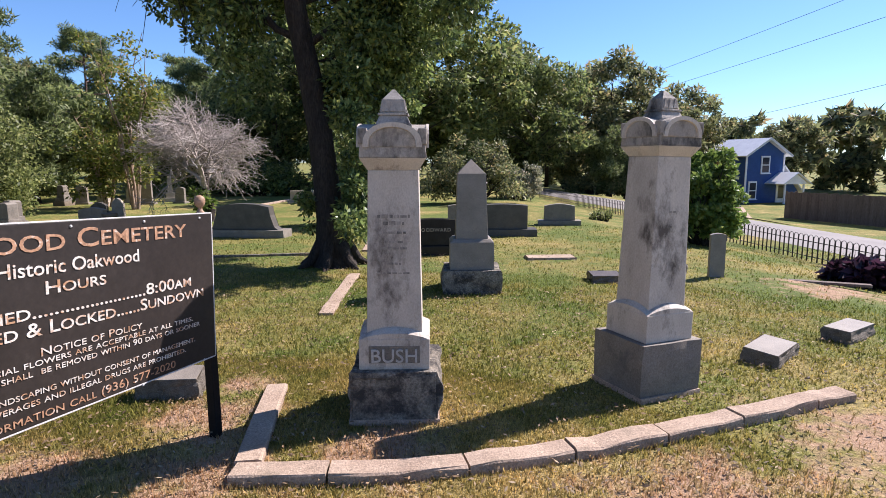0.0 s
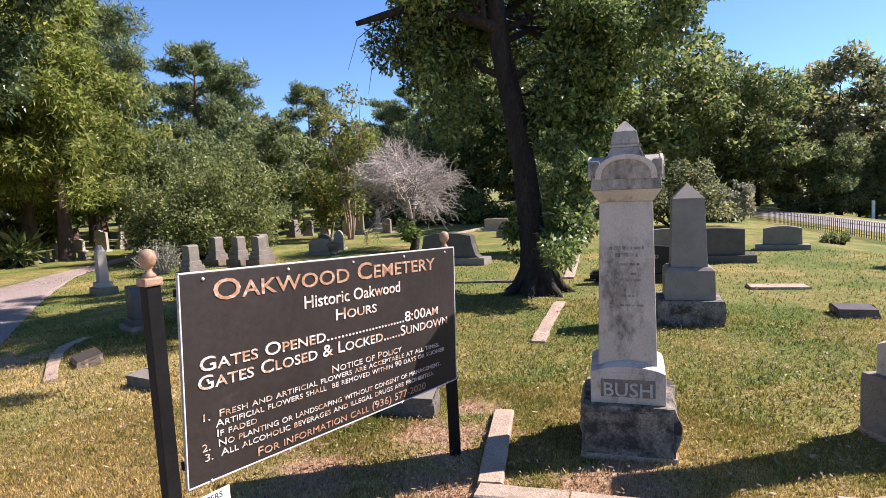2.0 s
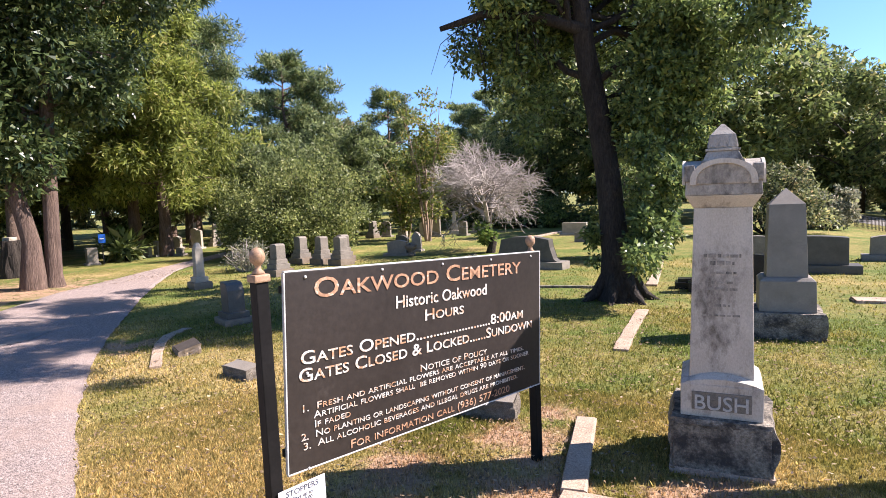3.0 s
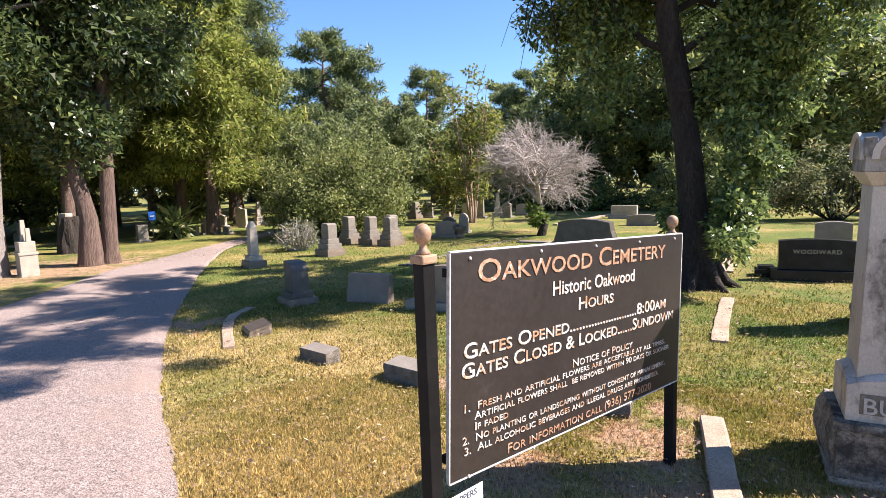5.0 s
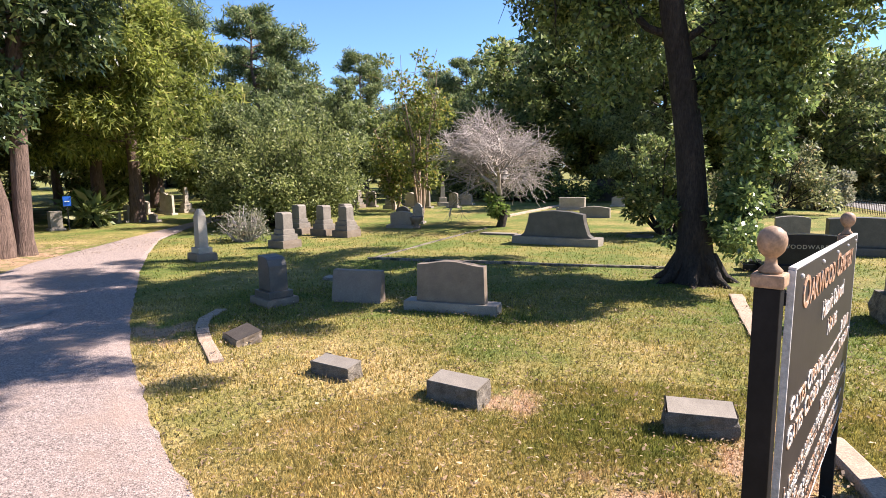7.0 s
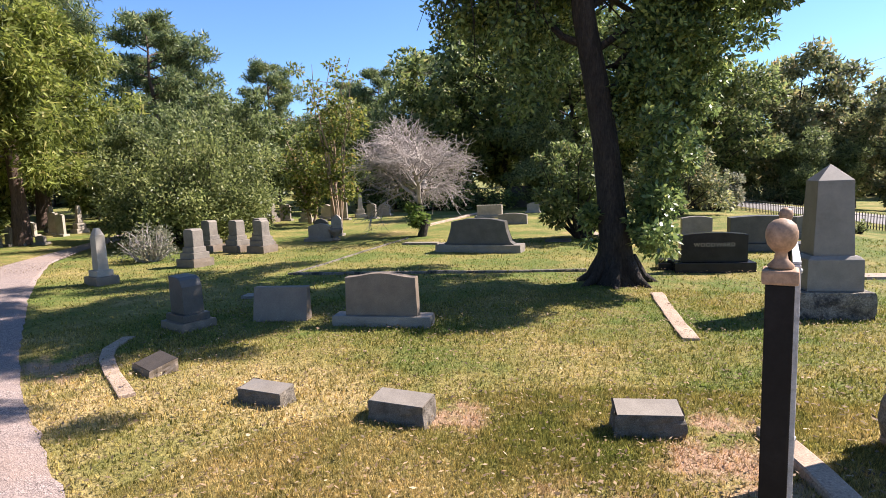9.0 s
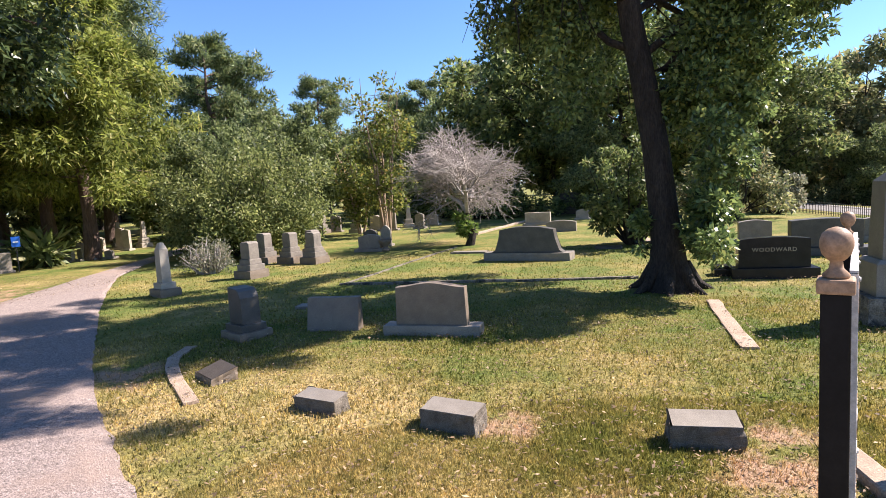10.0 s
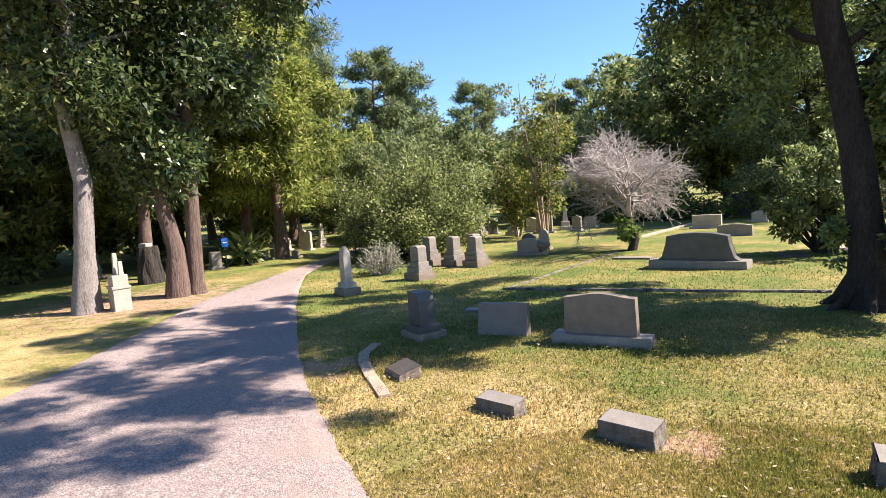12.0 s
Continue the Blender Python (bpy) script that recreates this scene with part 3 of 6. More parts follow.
# ---- notice board ----
def notice_board():
    a, b = Vector((-1.420, 0.622)), Vector((-0.966, 2.335))
    run = (b - a).length
    ob = base_at("notice_board", (a.x + b.x) / 2, (a.y + b.y) / 2, math.degrees(math.atan2(b.y - a.y, b.x - a.x)))
    tagged(ob, "dark brown notice board with worn lettering between black posts", "sign")
    for sgn in (-1, 1):
        post = part("post", block(sgn * run / 2, 0, -0.1, 0.052, 0.052, 1.355, bevel=0.004), M_POST, ob)
        post.name = "post"
        cap = part("post_cap", block(sgn * run / 2, 0, 1.254, 0.066, 0.066, 0.03, bevel=0.006), M_WOODCAP, post, "wooden cap block")
        fin = lathe([(0.022, 1.309), (0.025, 1.315), (0.013, 1.328), (0.011, 1.342), (0.018, 1.348), (0.025, 1.357), (0.0295, 1.372), (0.0295, 1.384), (0.025, 1.398), (0.015, 1.407), (0.003, 1.411)], 22)
        bmesh.ops.translate(fin, verts=fin.verts, vec=(sgn * run / 2, 0, -0.025))
        part("finial", fin, M_WOODCAP, post, "turned wooden ball finial", True)
    w, z0, z1, y = 1.722, 0.482, 1.282, -0.030
    part("panel", block(0.0, y, z0, w, 0.012, z1 - z0, bevel=0.002), M_PANEL, ob)
    for sx, sz, px, pz in ((w + 0.008, 0.006, 0, z0 - 0.007), (w + 0.008, 0.006, 0, z1 + 0.001)):
        part("edge_strip", block(px, y + 0.001, pz, sx, 0.016, sz, bevel=0.001), M_EDGE, ob, "chipped pale edge")
    for sgn in (-1, 1):
        part("edge_strip", block(sgn * (w / 2 + 0.004), y + 0.001, z0, 0.006, 0.016, z1 - z0, bevel=0.001), M_EDGE, ob, "chipped pale edge")
        for z in (0.55, 1.2):
            part("bracket", block(sgn * (run / 2 - 0.045), -0.012, z, 0.06, 0.02, 0.03, bevel=0.002), M_POST, ob)
    for bx, bz in ((-0.77, 1.26), (-0.37, 1.262), (0.02, 1.262), (0.4, 1.262), (0.77, 1.262), (-0.77, 0.48), (0.77, 0.48), (-0.77, 0.87), (0.77, 0.87), (-0.4, 0.475), (0.35, 0.475)):
        bolt = lathe([(0.0065, 0), (0.0065, 0.003), (0.004, 0.006)], 10)
        bmesh.ops.rotate(bolt, verts=bolt.verts, matrix=Matrix.Rotation(radians(90), 3, "X"))
        bmesh.ops.translate(bolt, verts=bolt.verts, vec=(bx, y - 0.006, bz))
        part("bolt", bolt, M_EDGE, ob)
    lines = (("Oakwood Cemetery", 0.118, -0.030, 1.170, 1.40, M_COPPER, True),
             ("Historic Oakwood", 0.082, 0.035, 1.072, 0.65, M_LETTER, False),
             ("Hours", 0.076, 0.035, 0.988, 0.28, M_LETTER, True),
             ("Gates Opened........................8:00am", 0.078, -0.055, 0.897, 1.49, M_LETTER, True),
             ("Gates Closed & Locked......Sundown", 0.078, -0.015, 0.824, 1.59, M_LETTER, True),
             ("Notice of Policy", 0.05, 0.11, 0.734, 0.50, M_LETTER, True),
             ("1.  Fresh and artificial flowers are acceptable at all times.", 0.041, -0.05, 0.698, 1.49, M_LETTER, True),
             ("     Artificial flowers shall  be removed within 90 days or sooner", 0.041, 0.0, 0.660, 1.49, M_LETTER, True),
             ("If faded", 0.041, -0.65, 0.620, 0.18, M_LETTER, True),
             ("2.  No planting or landscaping without consent of management.", 0.041, -0.05, 0.578, 1.51, M_LETTER, True),
             ("3.  All alcoholic beverages and illegal drugs are prohibited.", 0.041, -0.08, 0.537, 1.43, M_LETTER, True),
             ("For information call (936) 577-2020", 0.054, 0.0, 0.474, 1.12, M_COPPER, True))
    for text, size, cx, cz, width, material, small in lines:
        cz = z0 + (cz - 0.455) * 0.964
        me = letters(text, size, 0.0012, small)
        co = np.empty(len(me.vertices) * 3)
        me.vertices.foreach_get("co", co)
        co = co.reshape(-1, 3)
        lo, hi = co[:, 0].min(), co[:, 0].max()
        co[:, 0] = (co[:, 0] - (lo + hi) / 2) * width / (hi - lo)
        me.vertices.foreach_set("co", co.ravel())
        tone = "worn copper lettering" if material is M_COPPER else "worn white lettering"
        if size > 0.07:
            for one in single_letters(me):
                part("letter", one, material, ob, tone).matrix_local = pose(cx, y - 0.0078, cz, 90, 0, 0)
        else:
            ln = tagged(part("lettering", me, material, ob, tone), kind="stuff")
            ln.matrix_local = pose(cx, y - 0.0078, cz, 90, 0, 0)
    # the ground has settled: one post stands higher and the panel hangs out of level
    bpy.context.view_layer.update()
    rise = 0.09
    slope = pose(0, 0, rise / 2, 0, math.degrees(math.atan2(rise, run)), 0)
    for child in list(ob.children):
        if child.name.startswith("post"):
            child.matrix_local = pose(0, 0, rise if child.name == "post" else 0.0)
        else:
            child.matrix_local = slope @ child.matrix_local
    return ob


board = notice_board()


def flyer():
    a, b = Vector((-1.420, 0.622)), Vector((-0.966, 2.335))
    ob = base_at("flyer", a.x, a.y, math.degrees(math.atan2(b.y - a.y, b.x - a.x)), dz=0.075)
    tagged(ob, "white paper reward flyer taped to the board's post", "poster")
    part("sheet", block(0.105, -0.034, 0.16, 0.215, 0.003, 0.28, bevel=0), M_PAPER, ob)
    for text, size, z, w in (("STOPPERS", 0.034, 0.408, 0.15), ("Pays up to", 0.022, 0.385, 0.09), ("$1,000.00", 0.022, 0.364, 0.09), ("Crime Stoppers!", 0.03, 0.285, 0.18), ("0494", 0.026, 0.235, 0.06)):
        me = letters(text, size, 0.0004)
        ln = tagged(part("lettering", me, M_INK, ob), kind="stuff")
        ln.matrix_local = pose(0.105, -0.0364, z, 90, 0, 0)
    for z, w in ((0.345, 0.15), (0.335, 0.14), (0.325, 0.15), (0.315, 0.1), (0.262, 0.12), (0.215, 0.15), (0.2, 0.13)):
        part("text_bar", block(0.105, -0.0362, z, w, 0.0008, 0.005, bevel=0), M_INK, ob)
    return ob


flyer()


# ---- the two tall monuments ----
def capital(ob, width, z0, height):
    """A capital over a flared ledge: a round gable on each side between upright corner pieces."""
    label = "capital stone blackened by weather"
    h, flare = width / 2, height * 0.26
    part("ledge", block(0, 0, z0, width * 0.76, width * 0.76, flare, top=(1.30, 1.30), bevel=0.004), M_MARBLE, ob, "flared marble ledge")
    zb, rise = z0 + flare, height - flare
    part("cap_block", block(0, 0, zb, width * 0.985, width * 0.985, rise * 0.42, top=(0.97, 0.97), bevel=0.008), M_MARBLE_DARK, ob, label)
    n = 14
    for turn in (0, 90):
        prof = [(-h * 0.80, zb + rise * 0.30), (h * 0.80, zb + rise * 0.30)]
        prof += [(h * 0.80 * math.cos(math.pi * k / n), zb + rise * (0.34 + 0.64 * math.sin(math.pi * k / n) ** 0.75)) for k in range(n + 1)]
        g = part("gable", slab(prof, -h * 1.0 - turn * 1e-5, h * 1.0 + turn * 1e-5, 0.008), M_MARBLE_DARK, ob, label)
        g.matrix_local = pose(0, 0, 0, 0, 0, turn)
        for side in (0, 180):
            rim = bmesh.new()
            rings = []
            for r1, y in ((0.86, -h + 0.004), (0.86, -h - 0.012), (0.70, -h - 0.012), (0.68, -h + 0.004)):
                rings.append([rim.verts.new((h * r1 * math.cos(math.pi * k / n), y, zb + rise * (0.30 + (0.70 * r1 / 0.86) * math.sin(math.pi * k / n) ** 0.75))) for k in range(n + 1)])
            for p, q in zip(rings, rings[1:] + rings[:1]):
                for k in range(n):
                    rim.faces.new((p[k], p[k + 1], q[k + 1], q[k]))
            m = part("arch_moulding", rim, M_MARBLE, ob, "pale arched moulding")
            m.matrix_local = pose(0, 0, 0, 0, 0, turn + side)
    for sx in (-1, 1):
        for sy in (-1, 1):
            part("corner_piece", block(sx * h * 0.84, sy * h * 0.84, zb + rise * 0.38, h * 0.32, h * 0.32, rise * 0.46, top=(0.82, 0.82), bevel=0.008, shift=(sx * 0.006, sy * 0.006)), M_MARBLE_DARK, ob, label)


def marble_monument(name, x, y, turn, k, seed, label, carved, lean=(0, 0), base_turned=False):
    """k: sizes as (base w, base h, die w, die h, shaft w, shaft top w, shaft h, cap w, cap h, spire h)."""
    bw, bh, dw, dh, sw, st, sh, cw, ch, fh = k
    ob = base_at(name, x, y, turn, 0, lean)
    tagged(ob, label, "gravestone")
    part("footing", rock(0, 0, -0.05, bw * 1.02, bw * 1.0, 0.075, 0.008, 4, seed), M_PATH, ob, "concrete footing")
    if carved:
        part("base", rock(0, 0, 0.0, bw, bw * 0.95, bh, 0.034, 10, seed, keep_front=True), M_ROCK, ob, "dark rock-faced base stone")
        part("base_panel", block(0, -bw * 0.475 - 0.004, bh * 0.06, bw * 0.93, 0.012, bh * 0.88, bevel=0.004), M_ROCK, ob, "tooled face of the base stone")
    else:
        part("base", rock(0, 0, 0.0, bw, bw * 0.95, bh, 0.012, 7, seed), M_DARKSTONE, ob, "smooth dark base stone")
    # die with a low arch on each side
    bm = bmesh.new()
    box(bm, 0, 0, bh, dw, dw, dh * 0.72, bevel=0.006)
    zt = bh + dh * 0.72
    rise = dh * 0.28
    h = dw / 2
    n = 10
    grid = []
    m = 13
    for i in range(m):
        row = []
        for j in range(m):
            u, v = -1 + 2 * i / (m - 1), -1 + 2 * j / (m - 1)
            arch = max(math.cos(u * math.pi / 2) ** 0.7 if abs(u) < 0.98 else 0, math.cos(v * math.pi / 2) ** 0.7 if abs(v) < 0.98 else 0)
            edge = max(abs(u), abs(v))
            inside = 1 if edge < 0.75 else 0.45 + 0.55 * (1 - edge) / 0.25
            row.append(bm.verts.new((u * h * 0.985, v * h * 0.985, zt - 0.004 + rise * arch * (0.35 + 0.65 * inside) * (1.0 if edge < 0.99 else 0.8))))
        grid.append(row)
    for i in range(m - 1):
        for j in range(m - 1):
            bm.faces.new((grid[i][j], grid[i + 1][j], grid[i + 1][j + 1], grid[i][j + 1]))
    skirt = [grid[i][0] for i in range(m)] + [grid[m - 1][j] for j in range(1, m)] + [grid[i][m - 1] for i in range(m - 2, -1, -1)] + [grid[0][j] for j in range(m - 2, 0, -1)]
    low = [bm.verts.new((v.co.x, v.co.y, zt - 0.012)) for v in skirt]
    for i in range(len(skirt)):
        j = (i + 1) % len(skirt)
        bm.faces.new((skirt[i], skirt[j], low[j], low[i]))
    die = part("die", bm, M_MARBLE, ob, "weathered marble die block")
    zs = bh + dh * 0.985
    part("shaft", block(0, 0, bh + dh * 0.7, sw, sw, sh + dh * 0.285, top=(st / sw, st / sw), bevel=0.006), M_MARBLE, ob, "tall stained white marble shaft")
    zc = zs + sh
    capital(ob, cw * 0.97, zc, ch)
    zf = zc + ch * 0.90
    sp = bmesh.new()
    box(sp, 0, 0, zf - 0.03, cw * 0.56, cw * 0.56, 0.03 + fh * 0.10, top=(0.95, 0.95), bevel=0.003)
    box(sp, 0, 0, zf + fh * 0.10, cw * 0.50, cw * 0.50, fh * 0.22, top=(0.78, 0.78), bevel=0.003)
    box(sp, 0, 0, zf + fh * 0.32, cw * 0.44, cw * 0.44, fh * 0.06, bevel=0.003)
    box(sp, 0, 0, zf + fh * 0.38, cw * 0.38, cw * 0.38, fh * 0.34, top=(0.84, 0.84), bevel=0.004)
    box(sp, 0, 0, zf + fh * 0.72, cw * 0.32, cw * 0.32, fh * 0.28, top=(0.12, 0.12), bevel=0.003)
    for turn4 in range(4):
        rot = Matrix.Rotation(turn4 * math.pi / 2, 3, "Z")
        for xo in (-0.11, 0.0, 0.11):
            tri = [Vector((cw * (xo - 0.05), -cw * 0.20, zf + fh * 0.42)), Vector((cw * (xo + 0.05), -cw * 0.20, zf + fh * 0.42)), Vector((cw * xo, -cw * 0.165, zf + fh * 0.74))]
            vs = [sp.verts.new(rot @ v) for v in tri] + [sp.verts.new(rot @ (v + Vector((0, 0.03, 0)))) for v in tri]
            for f in ((0, 1, 2), (5, 4, 3), (0, 3, 4, 1), (1, 4, 5, 2), (2, 5, 3, 0)):
                sp.faces.new([vs[i] for i in f])
    part("spire", sp, M_MARBLE_DARK, ob, "small pointed marble spire")
    if carved:
        pl = part("name_panel", block(0, -dw / 2 - 0.002, bh + dh * 0.16, dw * 0.72, 0.006, dh * 0.40, bevel=0.002), M_DARKSTONE, ob, "sunk name panel")
        me = letters("BUSH", 0.118, 0.006, spacing=1.0)
        for one in single_letters(me):
            part("letter", one, M_CUT, ob, "raised block letter").matrix_local = pose(0, -dw / 2 - 0.006, bh + dh * 0.185, 90, 0, 0)
    # worn lines of the inscription
    slope = math.degrees(math.atan((sw - st) / 2 / sh))
    rows = ((0.70, 0.62, 0.020), (0.655, 0.4, 0.02), (0.60, 0.55, 0.012), (0.54, 0.34, 0.014), (0.50, 0.5, 0.014), (0.40, 0.26, 0.012), (0.34, 0.62, 0.010)) if carved else ((0.62, 0.2, 0.010), (0.52, 0.28, 0.008))
    rng = np.random.default_rng(seed)
    for hz, wd, th in rows:
        z = zs + sh * hz
        w_here = sw + (st - sw) * hz
        xw, total = -wd * w_here / 2, wd * w_here
        while xw < total / 2:
            wl = min(0.015 + 0.03 * rng.random(), total / 2 - xw)
            if wl > 0.008:
                bar = part("inscription_bar", block(0, 0, 0, wl, 0.003, th * (0.8 + 0.4 * rng.random()), bevel=0), M_MARBLE_DARK, ob)
                bar.matrix_local = pose(xw + wl / 2, -w_here / 2 - 0.0002, z, slope, 0, 0)
            xw += wl + 0.008
    return ob


marble_monument("marble_monument", 0.03, 2.785, 5, (0.535, 0.32, 0.425, 0.265, 0.335, 0.295, 0.930, 0.405, 0.27, 0.225), 3,
                "tall stained white marble monument on a dark rock-faced base", True, (0.6, 0.6))
marble_monument("marble_monument", 1.715, 3.20, 27, (0.50, 0.37, 0.395, 0.26, 0.315, 0.275, 0.95, 0.375, 0.25, 0.20), 8,
                "tall stained white marble monument turned askew on a smooth dark base", False, (0.0, 1.4))


# ---- other gravestones ----
def serpentine(w, h, dip=0.86, n=14, taper=1.0):
    pts = [(-w / 2, 0), (w / 2, 0)]
    for i in range(n + 1):
        t = i / n
        x = w / 2 * taper * (1 - 2 * t)
        pts.append((x, h * (dip + (1 - dip) * 0.5 * (1 - math.cos(2 * math.pi * t)))))
    return pts


def straight(w, h, taper=1.0, crown=0.0, n=8):
    pts = [(-w / 2, 0), (w / 2, 0)]
    for i in range(n + 1):
        t = i / n
        pts.append((w / 2 * taper * (1 - 2 * t), h - crown + crown * math.sin(math.pi * t)))
    return pts


def raise_by(bm, z):
    bmesh.ops.translate(bm, verts=bm.verts, vec=(0, 0, z))
    return bm


def headstone(x, y, turn, base, stone, material, label, base_material=None, name="headstone", base_rough=True, text=None):
    """base: width, depth, height. stone: an outline, its thickness."""
    ob = base_at(name, x, y, turn)
    tagged(ob, label, "gravestone")
    bw, bd, bh = base
    if bh:
        bm = rock(0, 0, -0.03, bw, bd, bh + 0.03, 0.010, 5, x) if base_rough else block(0, 0, -0.03, bw, bd, bh + 0.03, bevel=0.006)
        part("base", bm, base_material or material, ob)
    outline, thick = stone
    part("stone", raise_by(slab(outline, -thick / 2, thick / 2), max(bh, 0) - (0 if bh else 0.02)), material, ob)
    if text:
        words, size, z = text
        me = letters(words, size, 0.002, spacing=1.15)
        for one in single_letters(me):
            part("letter", one, M_LIGHT, ob, "pale cut letter").matrix_local = pose(0, -thick / 2 - 0.002, z, 90, 0, 0)
    return ob


headstone(-4.15, 5.14, 4, (1.10, 0.24, 0.10), (serpentine(0.82, 0.47, 0.90, taper=0.97), 0.13), M_GRANITE_WARM, "warm grey granite headstone with a wavy top on a wide base", M_GRANITE)
headstone(-4.38, 11.2, -5, (1.84, 0.42, 0.15), ([(-0.78, 0), (0.78, 0), (0.68, 0.06), (0.60, 0.30), (0.58, 0.48), (0.3, 0.53), (0, 0.545), (-0.3, 0.53), (-0.58, 0.48), (-0.60, 0.30), (-0.68, 0.06)], 0.24), M_DARK, "wide dark granite family headstone with flared sides", M_GRANITE)
headstone(-0.22, 8.98, 6, (1.16, 0.36, 0.14), (straight(0.96, 0.45, 1.0, 0.03), 0.2), M_BLACK, "polished black granite headstone with a pale carved surname", M_BLACK, base_rough=False, text=("WOODWARD", 0.085, 0.38))
headstone(-0.87, 9.15, 6, (0.3, 0.3, 0.10), (straight(0.22, 0.05), 0.22), M_BLACK, "low black granite vase block beside a headstone", base_rough=False, name="vase_block")
headstone(0.12, 13.3, 4, (0.85, 0.33, 0.09), (straight(0.64, 0.42, 1.0, 0.04), 0.18), M_GRANITE, "grey granite headstone with a softly arched top")
headstone(1.0, 11.45, 2, (1.5, 0.46, 0.13), (straight(1.12, 0.52, 1.0, 0.03), 0.28), M_DARK, "broad dark grey granite family headstone")
headstone(2.5, 13.45, -4, (1.02, 0.36, 0.10), (straight(0.74, 0.40, 0.97, 0.05), 0.2), M_GRANITE, "grey granite headstone on a low base in open grass")
headstone(-4.75, 17.9, 0, (1.1, 0.35, 0.0), (straight(0.95, 0.36, 0.98, 0.05), 0.2), M_GRANITE, "grey granite headstone with an arched top")
headstone(-6.1, 20.9, 0, (1.1, 0.4, 0.06), (straight(0.95, 0.40, 1.0, 0.0), 0.2), M_LIGHT, "pale stone headstone in a far lot")
headstone(-4.75, 23.2, 0, (0.6, 0.3, 0.05), (straight(0.5, 0.36, 1.0, 0.08), 0.14), M_LIGHT, "small pale headstone with an arched top")
headstone(-5.75, 27.5, 0, (1.6, 0.7, 0.25), (straight(1.1, 0.75, 0.95, 0.03), 0.4), M_DARK, "tall dark family monument under far trees")
headstone(-9.2, 13.3, 8, (0.82, 0.34, 0.07), (straight(0.62, 0.38, 1.0, 0.06), 0.18), M_GRANITE, "grey headstone with an arched top beside an urn")
headstone(-9.75, 14.4, 8, (0.5, 0.3, 0.05), (straight(0.42, 0.46, 0.96, 0.1), 0.14), M_DARK, "dark rounded headstone behind a grey one")
headstone(-9.35, 14.6, 8, (0.4, 0.3, 0.05), (straight(0.32, 0.55, 0.94, 0.15), 0.12), M_LIGHT, "narrow pale headstone with a rounded top")
for hx, hy, hw, hh, mt, lb in ((-16.97, 20.3, 0.4, 0.6, M_LIGHT, "pale upright headstone by the far trees"), (-14.7, 20.7, 0.45, 0.62, M_GRANITE, "grey upright block headstone"), (-13.1, 21.4, 0.5, 0.5, M_LIGHT, "pale headstone below the crape myrtle"),
                               (-11.0, 21.1, 0.4, 0.55, M_GRANITE, "grey headstone behind the crape myrtle"), (-11.2, 23.0, 0.55, 0.42, M_LIGHT, "small pale headstone before the dark hedge"), (-12.2, 20.6, 0.7, 0.9, M_GRANITE, "tall grey headstone among leaves"),
                               (-13.7, 22.4, 0.5, 0.5, M_LIGHT, "pale headstone in a far row"), (-20.1, 15.0, 0.3, 0.7, M_LIGHT, "thin pale headstone by the woods"), (-21.0, 15.5, 0.35, 0.75, M_LIGHT, "thin pale headstone by the woods"),
                               (-21.5, 15.0, 0.5, 0.45, M_LIGHT, "low pale headstone by the woods"), (-24.3, 8.6, 0.3, 0.6, M_LIGHT, "small pale headstone in the woods' shade"), (-19.1, 12.0, 0.4, 0.3, M_LIGHT, "leaning low pale marker by the drive"),
                               (-18.75, 12.15, 0.22, 0.5, M_GRANITE, "thin grey marker by the drive"), (-18.5, 12.4, 0.24, 0.55, M_LIGHT, "thin pale marker by the drive"), (-18.1, 12.6, 0.3, 0.2, M_GRANITE, "low grey block marker by the drive"),
                               (-22.5, 9.6, 0.35, 0.45, M_LIGHT, "small pale headstone in the shade"), (-25, 10.8, 0.35, 0.5, M_LIGHT, "small pale headstone in the shade"), (-21.5, 7.4, 0.4, 0.4, M_GRANITE, "small grey headstone in the shade"),
                               (-9.3, 14.0, 0.3, 0.25, M_DARK, "low dark marker among headstones")):
    headstone(hx, hy, (hx * 7) % 20 - 10, (hw * 1.3, 0.3, 0.06), (straight(hw, hh, 0.97, hw * 0.12), 0.12), mt, lb)


def slant_stone():
    """A slab that leans back, with rough sides."""
    ob = base_at("slant_headstone", -5.42, 5.16, 10)
    tagged(ob, "plain grey granite slab headstone standing in the grass", "gravestone")
    bm = block(0, 0, -0.03, 0.64, 0.2, 0.41, top=(1.0, 0.5), bevel=0.006, shift=(0, 0.04))
    part("stone", bm, M_GRANITE_WARM, ob)


slant_stone()


def small_dark_stone():
    ob = base_at("headstone", -6.36, 4.72, -22)
    ob.scale = (1.2, 1.2, 1.1)
    tagged(ob, "small dark granite headstone with a sloped side on a stepped base", "gravestone")
    part("base", rock(0, 0, -0.03, 0.38, 0.34, 0.10, 0.008, 4, 5), M_GRANITE_WARM, ob)
    part("plinth", block(0, 0, 0.07, 0.31, 0.27, 0.075, bevel=0.006), M_DARK, ob)
    part("stone", raise_by(slab([(-0.125, 0), (0.125, 0), (0.115, 0.28), (0.085, 0.35), (0.04, 0.375), (-0.12, 0.385)], -0.10, 0.10, 0.012), 0.145), M_DARK, ob)


small_dark_stone()


